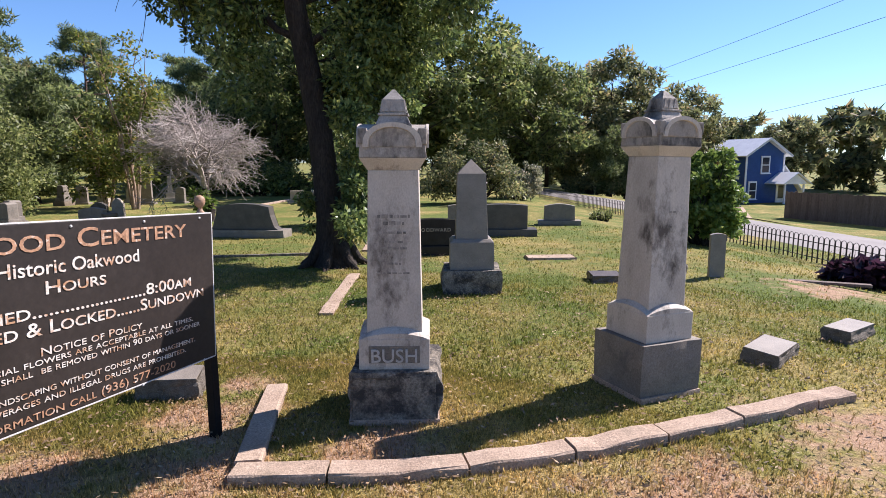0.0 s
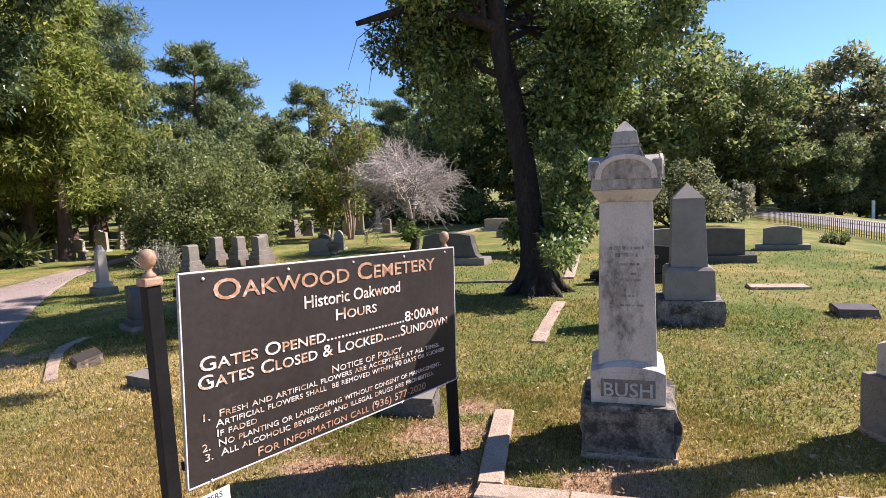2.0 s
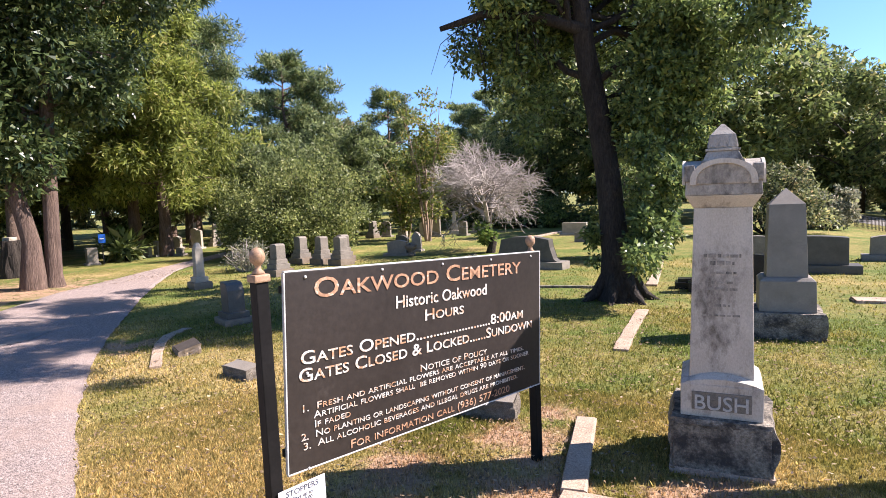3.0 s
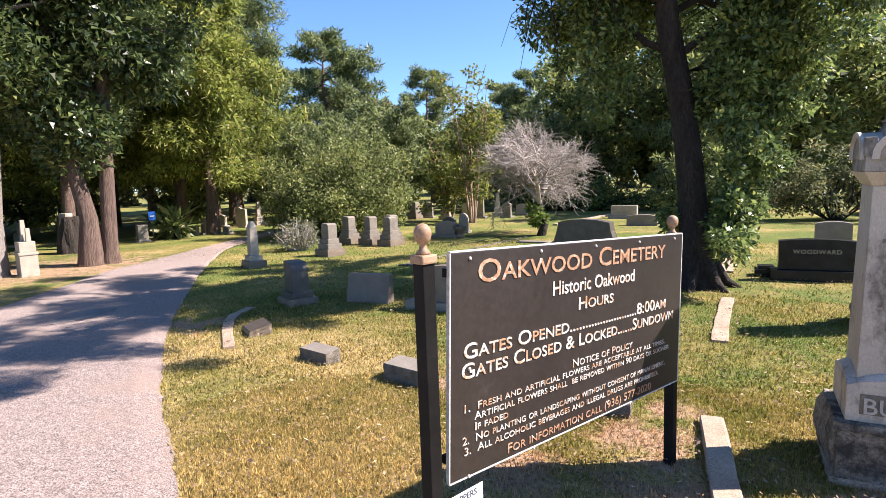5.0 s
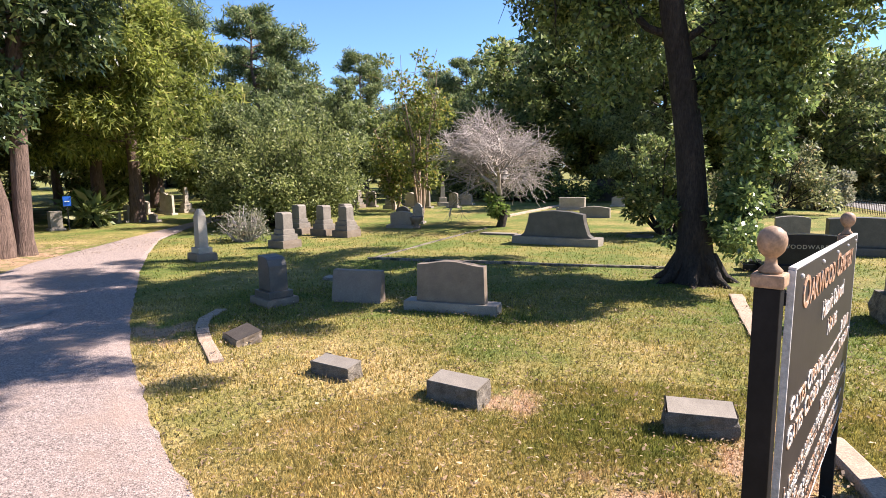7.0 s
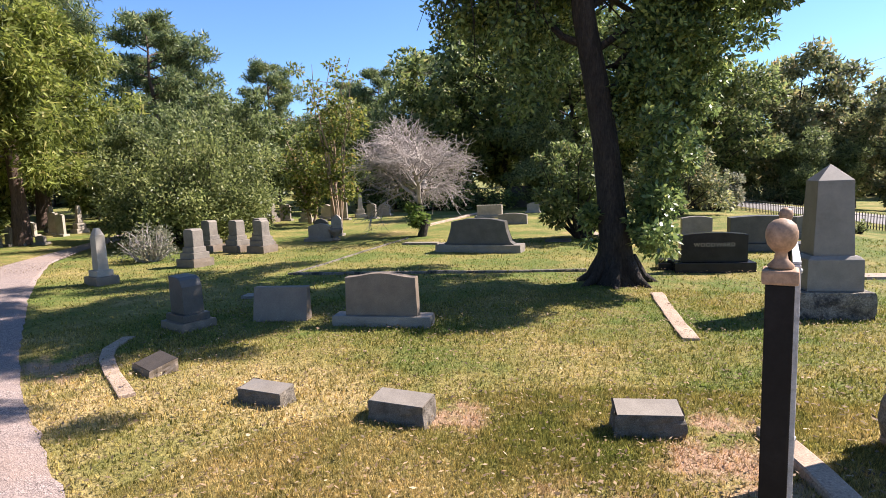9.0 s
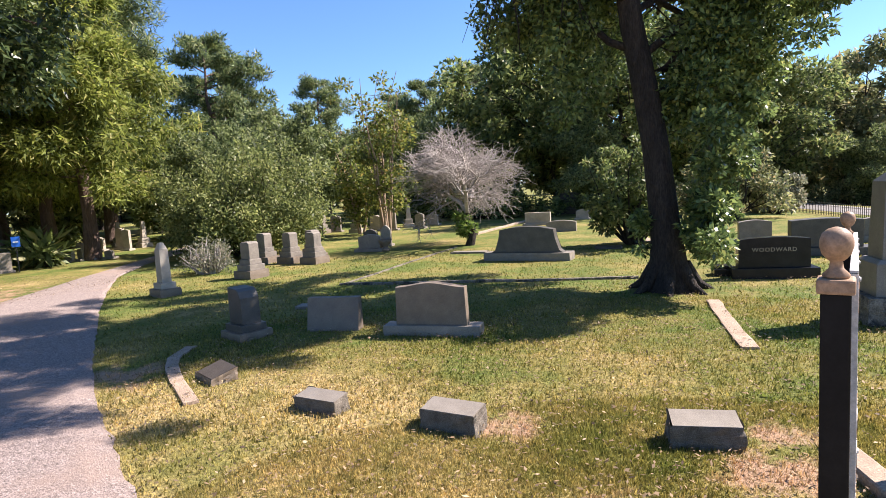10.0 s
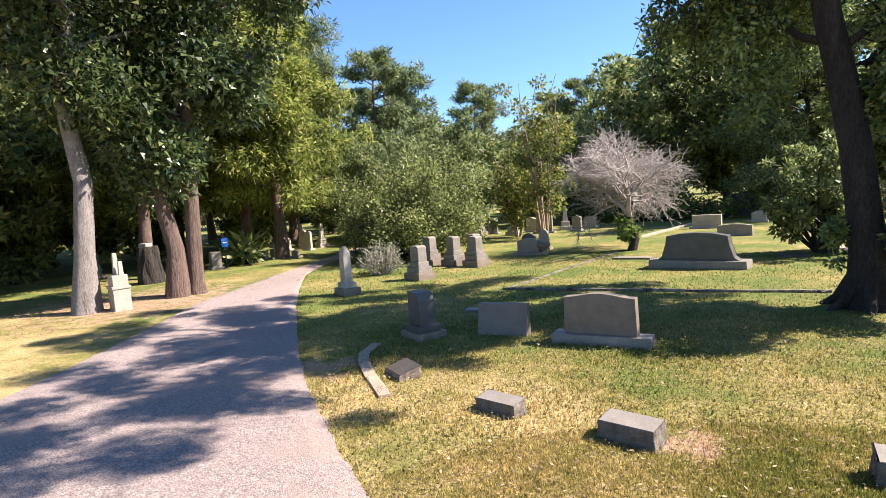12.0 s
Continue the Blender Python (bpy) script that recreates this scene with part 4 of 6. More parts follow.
def pillow(x, y, turn, w, d, h, label, slope=0.6, material=M_GRANITE, plate=None):
    """A low marker with rough sides and a sloping polished top."""
    ob = base_at("grave_marker", x, y, turn)
    tagged(ob, label, "grave marker", "low markers in the grass")
    bm = bmesh.new()
    hs = (h * slope, h * slope, h, h)
    lo = [bm.verts.new((a * w / 2, b * d / 2, -0.04)) for a, b in ((-1, -1), (1, -1), (1, 1), (-1, 1))]
    hi = [bm.verts.new((a * w / 2 * 0.97, b * d / 2 * 0.94, z)) for (a, b), z in zip(((-1, -1), (1, -1), (1, 1), (-1, 1)), hs)]
    for f in ((lo[0], lo[1], hi[1], hi[0]), (lo[1], lo[2], hi[2], hi[1]), (lo[2], lo[3], hi[3], hi[2]), (lo[3], lo[0], hi[0], hi[3]), tuple(lo[::-1])):
        bm.faces.new(f)
    bmesh.ops.subdivide_edges(bm, edges=bm.edges[:], cuts=6, use_grid_fill=True)
    for v in bm.verts:
        if v.co.z > -0.03:
            d2 = Vector((v.co.x / w, v.co.y / d, 0))
            n1 = noise.noise(v.co * 16 + Vector((x, y, 0))) + 0.5 * noise.noise(v.co * 40)
            v.co += Vector((d2.x, d2.y, 0)).normalized() * 0.02 * n1 + Vector((0, 0, 0.006 * n1))
    part("body", bm, M_GRANITE_ROUGH if material is M_GRANITE else material, ob)
    top = bmesh.new()
    vs = [top.verts.new((a * w / 2 * 0.93, b * d / 2 * 0.88, z + 0.003)) for (a, b), z in zip(((-1, -1), (1, -1), (1, 1), (-1, 1)), hs)]
    low = [top.verts.new(v.co - Vector((0, 0, 0.012))) for v in vs]
    top.faces.new(vs)
    top.faces.new(low[::-1])
    for i in range(4):
        top.faces.new((vs[i], low[i], low[(i + 1) % 4], vs[(i + 1) % 4]))
    part("face", top, plate or M_GRANITE, ob, "bronze plate" if plate else "smooth sloping face")
    return ob


pillow(-1.53, 2.90, 8, 0.41, 0.19, 0.165, "low grey granite marker with a sloping face, in bare earth", 0.78)
pillow(-3.08, 2.79, -8, 0.42, 0.21, 0.15, "low grey granite block marker with a sloping face", 0.85)
pillow(-4.18, 2.90, -8, 0.40, 0.18, 0.11, "low grey granite block marker with hacked sides", 0.8)
pillow(-5.56, 3.33, -27, 0.38, 0.26, 0.11, "low stone marker with a tilted bronze plate", 0.45, M_GRANITE_WARM, M_BRONZE)
pillow(2.88, 3.85, 47, 0.50, 0.28, 0.10, "low grey granite marker lying by the lot kerb", 0.8)
pillow(3.82, 4.42, 37, 0.50, 0.24, 0.10, "low grey granite marker with a plain top", 0.95)
pillow(2.2, 6.8, 2, 0.40, 0.36, 0.09, "low dark metal grave box in the grass", 0.9, M_BRONZE, M_BRONZE)
pillow(-6.5, 6.3, 10, 0.42, 0.24, 0.03, "flat pale stone marker in the shade", 0.9)
pillow(-6.1, 12.5, 0, 0.9, 0.3, 0.03, "flat pale stone marker sunk in the grass", 1.0)
pillow(-2.9, 13.0, 0, 0.6, 0.35, 0.04, "flat dark stone marker sunk in the grass", 1.0, M_DARK, M_DARK)
pillow(1.7, 8.55, 5, 0.8, 0.35, 0.02, "flat concrete slab sunk in dry grass", 1.0, M_PATH, M_PATH)
pillow(3.35, 7.35, 5, 0.14, 0.14, 0.12, "small pale stone stub in the grass", 1.0, M_LIGHT, M_LIGHT)
headstone(3.72, 7.08, -4, (0.3, 0.2, 0.0), (straight(0.20, 0.60, 0.97, 0.02), 0.075), M_GRANITE, "thin grey upright slab headstone")


def obelisk():
    ob = base_at("obelisk", 0.46, 6.28, 4)
    tagged(ob, "grey granite obelisk with a pyramid top on a rock-faced base", "gravestone")
    part("base", rock(0, 0, -0.04, 0.68, 0.62, 0.31, 0.04, 9, 2), M_ROCK, ob, "dark rock-faced base")
    part("plinth", block(0, 0, 0.27, 0.53, 0.49, 0.33, top=(0.98, 0.98), bevel=0.008), M_GRANITE, ob)
    part("shoulder", block(0, 0, 0.598, 0.515, 0.475, 0.035, top=(0.86, 0.86), bevel=0.004), M_GRANITE, ob)
    part("shaft", block(0, 0, 0.63, 0.385, 0.36, 0.775, top=(0.87, 0.87), bevel=0.005), M_GRANITE, ob)
    part("pyramid", block(0, 0, 1.404, 0.335, 0.313, 0.165, top=(0.03, 0.03), bevel=0.002), M_GRANITE, ob, "pale pyramid top")


obelisk()


def pale_marker():
    ob = base_at("obelisk_marker", -10.0, 7.02, -20)
    ob.scale = (1.06, 1.06, 1.04)
    tagged(ob, "slender pale marble marker with a pointed top beside the drive", "gravestone")
    part("base", rock(0, 0, -0.03, 0.42, 0.34, 0.15, 0.010, 4, 4), M_GRANITE_WARM, ob)
    part("plinth", block(0, 0, 0.12, 0.30, 0.25, 0.10, bevel=0.008), M_LIGHT, ob)
    part("shaft", block(0, 0, 0.22, 0.20, 0.16, 0.56, top=(0.9, 0.9), bevel=0.004), M_LIGHT, ob)
    part("point", block(0, 0, 0.779, 0.18, 0.144, 0.12, top=(0.45, 0.45), bevel=0.014), M_LIGHT, ob)


pale_marker()


def pedestal():
    ob = base_at("pedestal_headstone", -9.68, 8.95, -12)
    ob.scale = (0.96, 0.96, 1.0)
    tagged(ob, "grey stepped pedestal headstone with a slanting top", "gravestone", "row of stepped pedestal headstones")
    part("base", rock(0, 0, -0.03, 0.53, 0.50, 0.18, 0.010, 4, 6), M_GRANITE_WARM, ob)
    part("step", block(0, 0, 0.15, 0.42, 0.39, 0.12, bevel=0.006), M_DARKSTONE, ob)
    part("block", block(0, 0, 0.27, 0.345, 0.32, 0.11, top=(0.96, 0.96), bevel=0.01), M_DARKSTONE, ob)
    part("die", slab([(-0.145, 0.38), (0.145, 0.38), (0.14, 0.70), (0.09, 0.735), (-0.09, 0.735), (-0.14, 0.70)], -0.13, 0.13, 0.016), M_DARKSTONE, ob, "dark weathered block with rounded shoulders")
    return ob


ped = pedestal()
for px, py, turn in ((-11.05, 11.2, -10), (-10.25, 11.15, -14), (-9.52, 11.05, -10), (-10.0, 11.75, -16), (-15.0, 20.1, -8)):
    copy_thing(ped, pose(px, py, 0, 0, 0, turn))


def small_obelisk(x, y, h, turn=0):
    ob = base_at("small_obelisk", x, y, turn)
    tagged(ob, "small pale stone obelisk in a far row", "gravestone", "far obelisks")
    part("base", block(0, 0, -0.03, 0.45, 0.45, 0.18, bevel=0.01), M_LIGHT, ob)
    part("plinth", block(0, 0, 0.15, 0.32, 0.32, 0.2, bevel=0.01), M_LIGHT, ob)
    part("shaft", block(0, 0, 0.35, 0.2, 0.2, h - 0.35, top=(0.6, 0.6), bevel=0.006), M_LIGHT, ob)
    return ob


first_ob = small_obelisk(-13.3, 19.9, 1.0)
for px, py in ((-11.9, 22.0), (-20.6, 16.2), (-22.4, 16.6)):
    copy_thing(first_ob, pose(px, py, 0, 0, 0, px * 5))


def tall_pedestal(x, y):
    ob = base_at("pedestal_tomb", x, y, -10)
    ob.scale = (0.78, 0.78, 0.9)
    tagged(ob, "pale block tomb with two broken columns on top, beside a tree", "gravestone")
    part("base", block(0, 0, -0.03, 0.46, 0.40, 0.50, bevel=0.01), M_LIGHT, ob)
    part("cap", block(0, 0, 0.47, 0.50, 0.44, 0.06, bevel=0.012), M_LIGHT, ob)
    part("upper_block", block(0, 0, 0.53, 0.42, 0.36, 0.24, bevel=0.01), M_LIGHT, ob)
    part("column", block(-0.09, 0, 0.77, 0.13, 0.13, 0.48, top=(0.7, 0.7), bevel=0.008), M_LIGHT, ob)
    part("column", block(0.13, 0.05, 0.77, 0.11, 0.11, 0.30, top=(0.8, 0.8), bevel=0.008), M_LIGHT, ob)


tall_pedestal(-13.75, 4.45)


def stump_tomb():
    ob = base_at("stump_tomb", -17.6, 7.1, 0)
    tagged(ob, "dark tree-stump shaped gravestone with a pale scroll on top", "gravestone")
    bm = lathe([(0.34, -0.04), (0.33, 0.2), (0.29, 0.6), (0.27, 0.9), (0.25, 1.0)], 24)
    bmesh.ops.subdivide_edges(bm, edges=bm.edges[:], cuts=2)
    for v in bm.verts:
        v.co += Vector((v.co.x, v.co.y, 0)) * 0.22 * noise.noise(Vector((v.co.x * 9, v.co.y * 9, v.co.z * 2)))
    part("stump", bm, M_BARK, ob)
    part("scroll", rock(0, -0.05, 0.99, 0.36, 0.18, 0.10, 0.02, 4, 9), M_LIGHT, ob, "pale carved scroll")


stump_tomb()


def blue_sign():
    ob = base_at("section_sign", -18.3, 9.95, 57)
    tagged(ob, "small blue enamel section sign on a thin post", "sign")
    part("post", block(0, 0, -0.05, 0.03, 0.03, 1.0, bevel=0.003), M_IRON, ob)
    part("plate", block(0, -0.022, 0.68, 0.20, 0.008, 0.28, bevel=0.002), M_BLUESIGN, ob)
    part("text_bar", block(0, -0.0275, 0.80, 0.12, 0.002, 0.03, bevel=0), M_WHITE, ob)
    headstone(-18.6, 9.75, -20, (0.44, 0.4, 0.05), (straight(0.36, 0.50, 1.0, 0.02), 0.3), M_GRANITE, "grey square block headstone beside a blue sign")


blue_sign()


def urn():
    ob = tagged(base_at("urn", -8.75, 13.3), "dark stone planter urn beside a headstone", "urn")
    part("bowl", lathe([(0.13, -0.02), (0.13, 0.05), (0.07, 0.08), (0.07, 0.12), (0.17, 0.22), (0.19, 0.31), (0.16, 0.31), (0.13, 0.25)], 20), M_GRANITE_WARM, ob, "", True)


urn()


# ---- fences, house, pole ----
def iron_fence():
    ob = tagged(new("iron_fence"), "low black iron hoop-top fence along the street", "fence")
    line = [(7.3, 2.0), (7.05, 8.0), (6.7, 10.5), (5.6, 18.5), (3.6, 29.0)]
    p = np.array(line)
    s = np.r_[0, np.cumsum(np.linalg.norm(np.diff(p, axis=0), axis=1))]
    hoop_tube = [((-0.055 * math.cos(a), 0, 0.43 + 0.055 * math.sin(a))) for a in np.linspace(0, math.pi, 9)]
    hoop_pts = [(-0.055, 0, -0.05), (-0.055, 0, 0.3)] + hoop_tube + [(0.055, 0, 0.3), (0.055, 0, -0.05)]
    hoop_me = tubes_mesh("hoop", [(hoop_pts, [0.006] * len(hoop_pts), 4)])
    hoop_me.materials.append(M_IRON)
    spear_me = tubes_mesh("picket", [([(0, 0, -0.05), (0, 0, 0.40), (0, 0, 0.43), (0, 0, 0.47)], [0.005, 0.005, 0.012, 0.001], 4)])
    spear_me.materials.append(M_IRON)
    q = 0.0
    while q < s[-1] and q < 27.5:
        x, y = np.interp(q, s, p[:, 0]), np.interp(q, s, p[:, 1])
        x2, y2 = np.interp(q + 0.135, s, p[:, 0]), np.interp(q + 0.135, s, p[:, 1])
        turn = math.degrees(math.atan2(y2 - y, x2 - x))
        h = part("hoop", hoop_me, M_IRON, ob)
        h.matrix_local = pose(x, y, float(gz(x, y)), 0, 0, turn)
        k = part("picket", spear_me, M_IRON, ob)
        k.matrix_local = pose((x + x2) / 2, (y + y2) / 2, float(gz(x, y)), 0, 0, turn)
        q += 0.135
    for z in (0.08, 0.36):
        pts = [(x, y, float(gz(x, y)) + z) for x, y in spline(line, 60)]
        part("rail", tubes_mesh("rail", [(pts, [0.009] * len(pts), 4)]), M_IRON, ob)


iron_fence()


def plank_fence():
    ob = tagged(new("plank_fence"), "weathered brown vertical plank fence", "fence")
    line = np.array([(18.1, 33.6), (19.2, 31.2), (20.6, 28.4), (23.5, 23.0), (27, 17)])
    s = np.r_[0, np.cumsum(np.linalg.norm(np.diff(line, axis=0), axis=1))]
    q, i = 0.0, 0
    rng = np.random.default_rng(2)
    shapes = []
    for h in (1.46, 1.5, 1.53):
        me_bm = block(0, 0, -0.1, 0.138, 0.022, h + 0.1, bevel=0.0)
        me = bpy.data.meshes.new("plank")
        me_bm.to_mesh(me)
        me_bm.free()
        me.materials.append(M_FENCEWOOD)
        shapes.append(me)
    while q < s[-1]:
        x, y = np.interp(q, s, line[:, 0]), np.interp(q, s, line[:, 1])
        x2, y2 = np.interp(q + 0.1, s, line[:, 0]), np.interp(q + 0.1, s, line[:, 1])
        k = part("plank", shapes[rng.integers(3)], M_FENCEWOOD, ob)
        k.matrix_local = pose(x, y, float(gz(x, y)), 0, 0, math.degrees(math.atan2(y2 - y, x2 - x)) + rng.normal() * 1.0)
        q += 0.146
    for z in (0.35, 1.15):
        pts = [(x + 0.03, y + 0.03, float(gz(x, y)) + z) for x, y in spline(line, 40)]
        part("rail", tubes_mesh("rail", [(pts, [0.035] * len(pts), 4)]), M_FENCEWOOD, ob)


plank_fence()


def window(parent, x, y0, z, w, h, arched=False):
    fr = part("window", block(x, y0 - 0.03, z - 0.08, w + 0.2, 0.08, h + 0.18, bevel=0.005), M_WHITE, parent, "white window frame")
    part("pane", block(x, y0 - 0.072, z + h * 0.52, w, 0.012, h * 0.46, bevel=0), M_GLASS, fr)
    part("pane", block(x, y0 - 0.072, z, w, 0.012, h * 0.46, bevel=0), M_GLASS, fr)
    part("sill", block(x, y0 - 0.09, z - 0.12, w + 0.28, 0.14, 0.05, bevel=0.004), M_WHITE, fr)


def blue_house():
    ob = base_at("house", 21.6, 47.2, 18, -0.6)
    tagged(ob, "small two-storey blue house with white trim and a pale metal roof", "house")
    W, D, H, R = 3.5, 4.2, 4.25, 5.35
    bm = bmesh.new()
    prof = [(-W / 2, -0.6), (W / 2, -0.6), (W / 2, H), (0, R), (-W / 2, H)]
    a = [bm.verts.new((x, -D / 2, z)) for x, z in prof]
    b = [bm.verts.new((x, D / 2, z)) for x, z in prof]
    bm.faces.new(a)
    bm.faces.new(b[::-1])
    for i in range(5):
        bm.faces.new((a[i], b[i], b[(i + 1) % 5], a[(i + 1) % 5]))
    part("wall", bm, M_BLUE, ob, "deep blue siding")
    for z in np.arange(0.2, H, 0.2):
        part("siding_board", block(0, -D / 2 - 0.012, z, W, 0.02, 0.012, bevel=0), M_BLUE, ob)
    for sgn in (-1, 1):
        slope = math.degrees(math.atan2(R - H, W / 2))
        ln = math.hypot(R - H, W / 2) + 0.45
        r = part("roof", block(0, 0, 0, ln, D + 0.9, 0.10, bevel=0.01), M_ROOF, ob, "pale standing-seam metal roof")
        r.matrix_local = pose(sgn * (W / 4 + 0.14), 0, (R + H) / 2 - 0.06, 0, sgn * slope, 0)
        t = part("corner_board", block(sgn * (W / 2 - 0.04), -D / 2 - 0.02, -0.4, 0.14, 0.06, H + 0.4, bevel=0.004), M_WHITE, ob)
        part("corner_board", block(sgn * (W / 2 + 0.02), D / 2 - 0.06, -0.4, 0.06, 0.14, H + 0.4, bevel=0.004), M_WHITE, ob)
        barge = part("barge_board", block(0, 0, 0, ln, 0.06, 0.16, bevel=0.004), M_WHITE, ob)
        barge.matrix_local = pose(sgn * (W / 4 + 0.14), -D / 2 - 0.42, (R + H) / 2 - 0.10, 0, sgn * slope, 0)
    window(ob, 0.0, -D / 2, 2.9, 0.6, 1.15)
    window(ob, -1.05, -D / 2, 0.95, 0.55, 1.2)
    # lean-to with a long slope on the far side
    lean = part("lean_to", slab([(W / 2, -0.6), (W / 2 + 1.8, -0.6), (W / 2 + 1.8, 1.4), (W / 2, 3.3)], -D / 2 + 0.3, D / 2 - 0.2, 0), M_BLUE, ob)
    lr = part("roof", block(0, 0, 0, 3.0, D + 0.3, 0.09, bevel=0.01), M_ROOF, ob)
    lr.matrix_local = pose(W / 2 + 0.95, 0.05, 2.36, 0, 46.5, 0)
    # porch
    part("porch_floor", block(1.35, -D / 2 - 0.85, -0.3, 2.0, 1.6, 0.45, bevel=0.01), M_WHITE, ob)
    for i in range(3):
        part("step", block(1.75, -D / 2 - 1.8 - 0.26 * i, -0.4, 1.0, 0.28, 0.45 - 0.15 * i, bevel=0.008), M_WHITE, ob)
    for px in (0.5, 2.2):
        part("porch_post", block(px, -D / 2 - 1.5, 0.15, 0.11, 0.11, 1.9, bevel=0.006), M_WHITE, ob)
    for i in range(9):
        part("baluster", block(0.5 + 0.1 * i, -D / 2 - 1.5, 0.15, 0.03, 0.03, 0.75, bevel=0), M_WHITE, ob)
    part("porch_rail", block(0.9, -D / 2 - 1.5, 0.9, 0.9, 0.06, 0.05, bevel=0.004), M_WHITE, ob)
    part("porch_gable", raise_by(slab([(-1.15, 0), (1.15, 0), (0, 0.75)], -D / 2 - 1.65, -D / 2 - 0.02, 0), 2.06), M_WHITE, ob).location.x = 1.35
    for sgn in (-1, 1):
        r = part("porch_roof", block(0, 0, 0, 1.55, 1.85, 0.07, bevel=0.006), M_ROOF, ob)
        r.matrix_local = pose(1.35 + sgn * 0.62, -D / 2 - 0.9, 2.45, 0, sgn * 33, 0)
    door = part("door", block(1.6, -D / 2 - 0.02, 0.16, 0.9, 0.06, 1.95, bevel=0.004), M_WHITE, ob, "white glazed front door")
    part("pane", block(1.6, -D / 2 - 0.056, 0.9, 0.55, 0.012, 1.0, bevel=0), M_GLASS, door)
    return ob


blue_house()


def far_shed():
    ob = base_at("shed", 33, 38, -30)
    tagged(ob, "low dark green shed with a gabled roof behind the fence", "shed")
    part("wall", slab([(-2.2, -0.5), (2.2, -0.5), (2.2, 1.9), (0, 2.9), (-2.2, 1.9)], -2, 2, 0), M_FENCEWOOD, ob)
    for sgn in (-1, 1):
        r = part("roof", block(0, 0, 0, 2.8, 4.6, 0.08, bevel=0), M_BARK_GREY, ob)
        r.matrix_local = pose(sgn * 1.15, 0, 2.42, 0, sgn * 24.4, 0)


far_shed()


def utility_pole():
    ob = base_at("utility_pole", 5.6, 43.5, 10)
    tagged(ob, "dark wooden utility pole carrying wires along the street", "utility pole")
    part("pole", lathe([(0.16, -0.5), (0.15, 3), (0.12, 8.6)], 14), M_BARK, ob, "", True)
    part("crossarm", block(0, 0, 7.9, 1.8, 0.1, 0.12, bevel=0.01), M_BARK, ob)
    for px in (-0.8, -0.3, 0.3, 0.8):
        ins = lathe([(0.02, 0), (0.05, 0.05), (0.05, 0.1), (0.02, 0.14)], 10)
        bmesh.ops.translate(ins, verts=ins.verts, vec=(px, 0, 8.02))
        part("insulator", ins, M_WHITE, ob)


utility_pole()


WIRE_ENDS = (((5.62, 43.42, 5.15), (17.4, 17.5, 8.45), 0.15), ((5.62, 43.42, 4.25), (17.4, 17.5, 7.2), 0.15), ((16.2, 40.4, 3.8), (14.2, 13.0, 4.3), 0.1), ((16.2, 40.4, 3.62), (14.2, 13.0, 2.95), 0.1))


def wires():
    for k, (a, b, sag) in enumerate(WIRE_ENDS):
        pts = [tuple(Vector(a).lerp(Vector(b), t) - Vector((0, 0, sag * 4 * t * (1 - t)))) for t in np.linspace(0, 1, 24)]
        w = part("overhead_wire", tubes_mesh("overhead_wire", [(pts, [0.009] * 24, 5)]), M_IRON)
        tagged(w, "thin dark overhead utility wire", "wire", "overhead wires")


wires()
mp = tagged(base_at("marker_post", 9.6, 34.0), "short white marker post across the street", "post")
part("post", block(0, 0, -0.1, 0.14, 0.14, 1.0, top=(0.9, 0.9), bevel=0.01), M_WHITE, mp)
edging = tagged(part("edging_timber", block(0, 0, 0, 1.0, 0.1, 0.035, bevel=0.006), M_FENCEWOOD), "short grey timber lying in the grass", "timber")
edging.matrix_world = pose(5.1, 7.0, float(gz(5.1, 7.0)) - 0.005, 0, 0, -20)


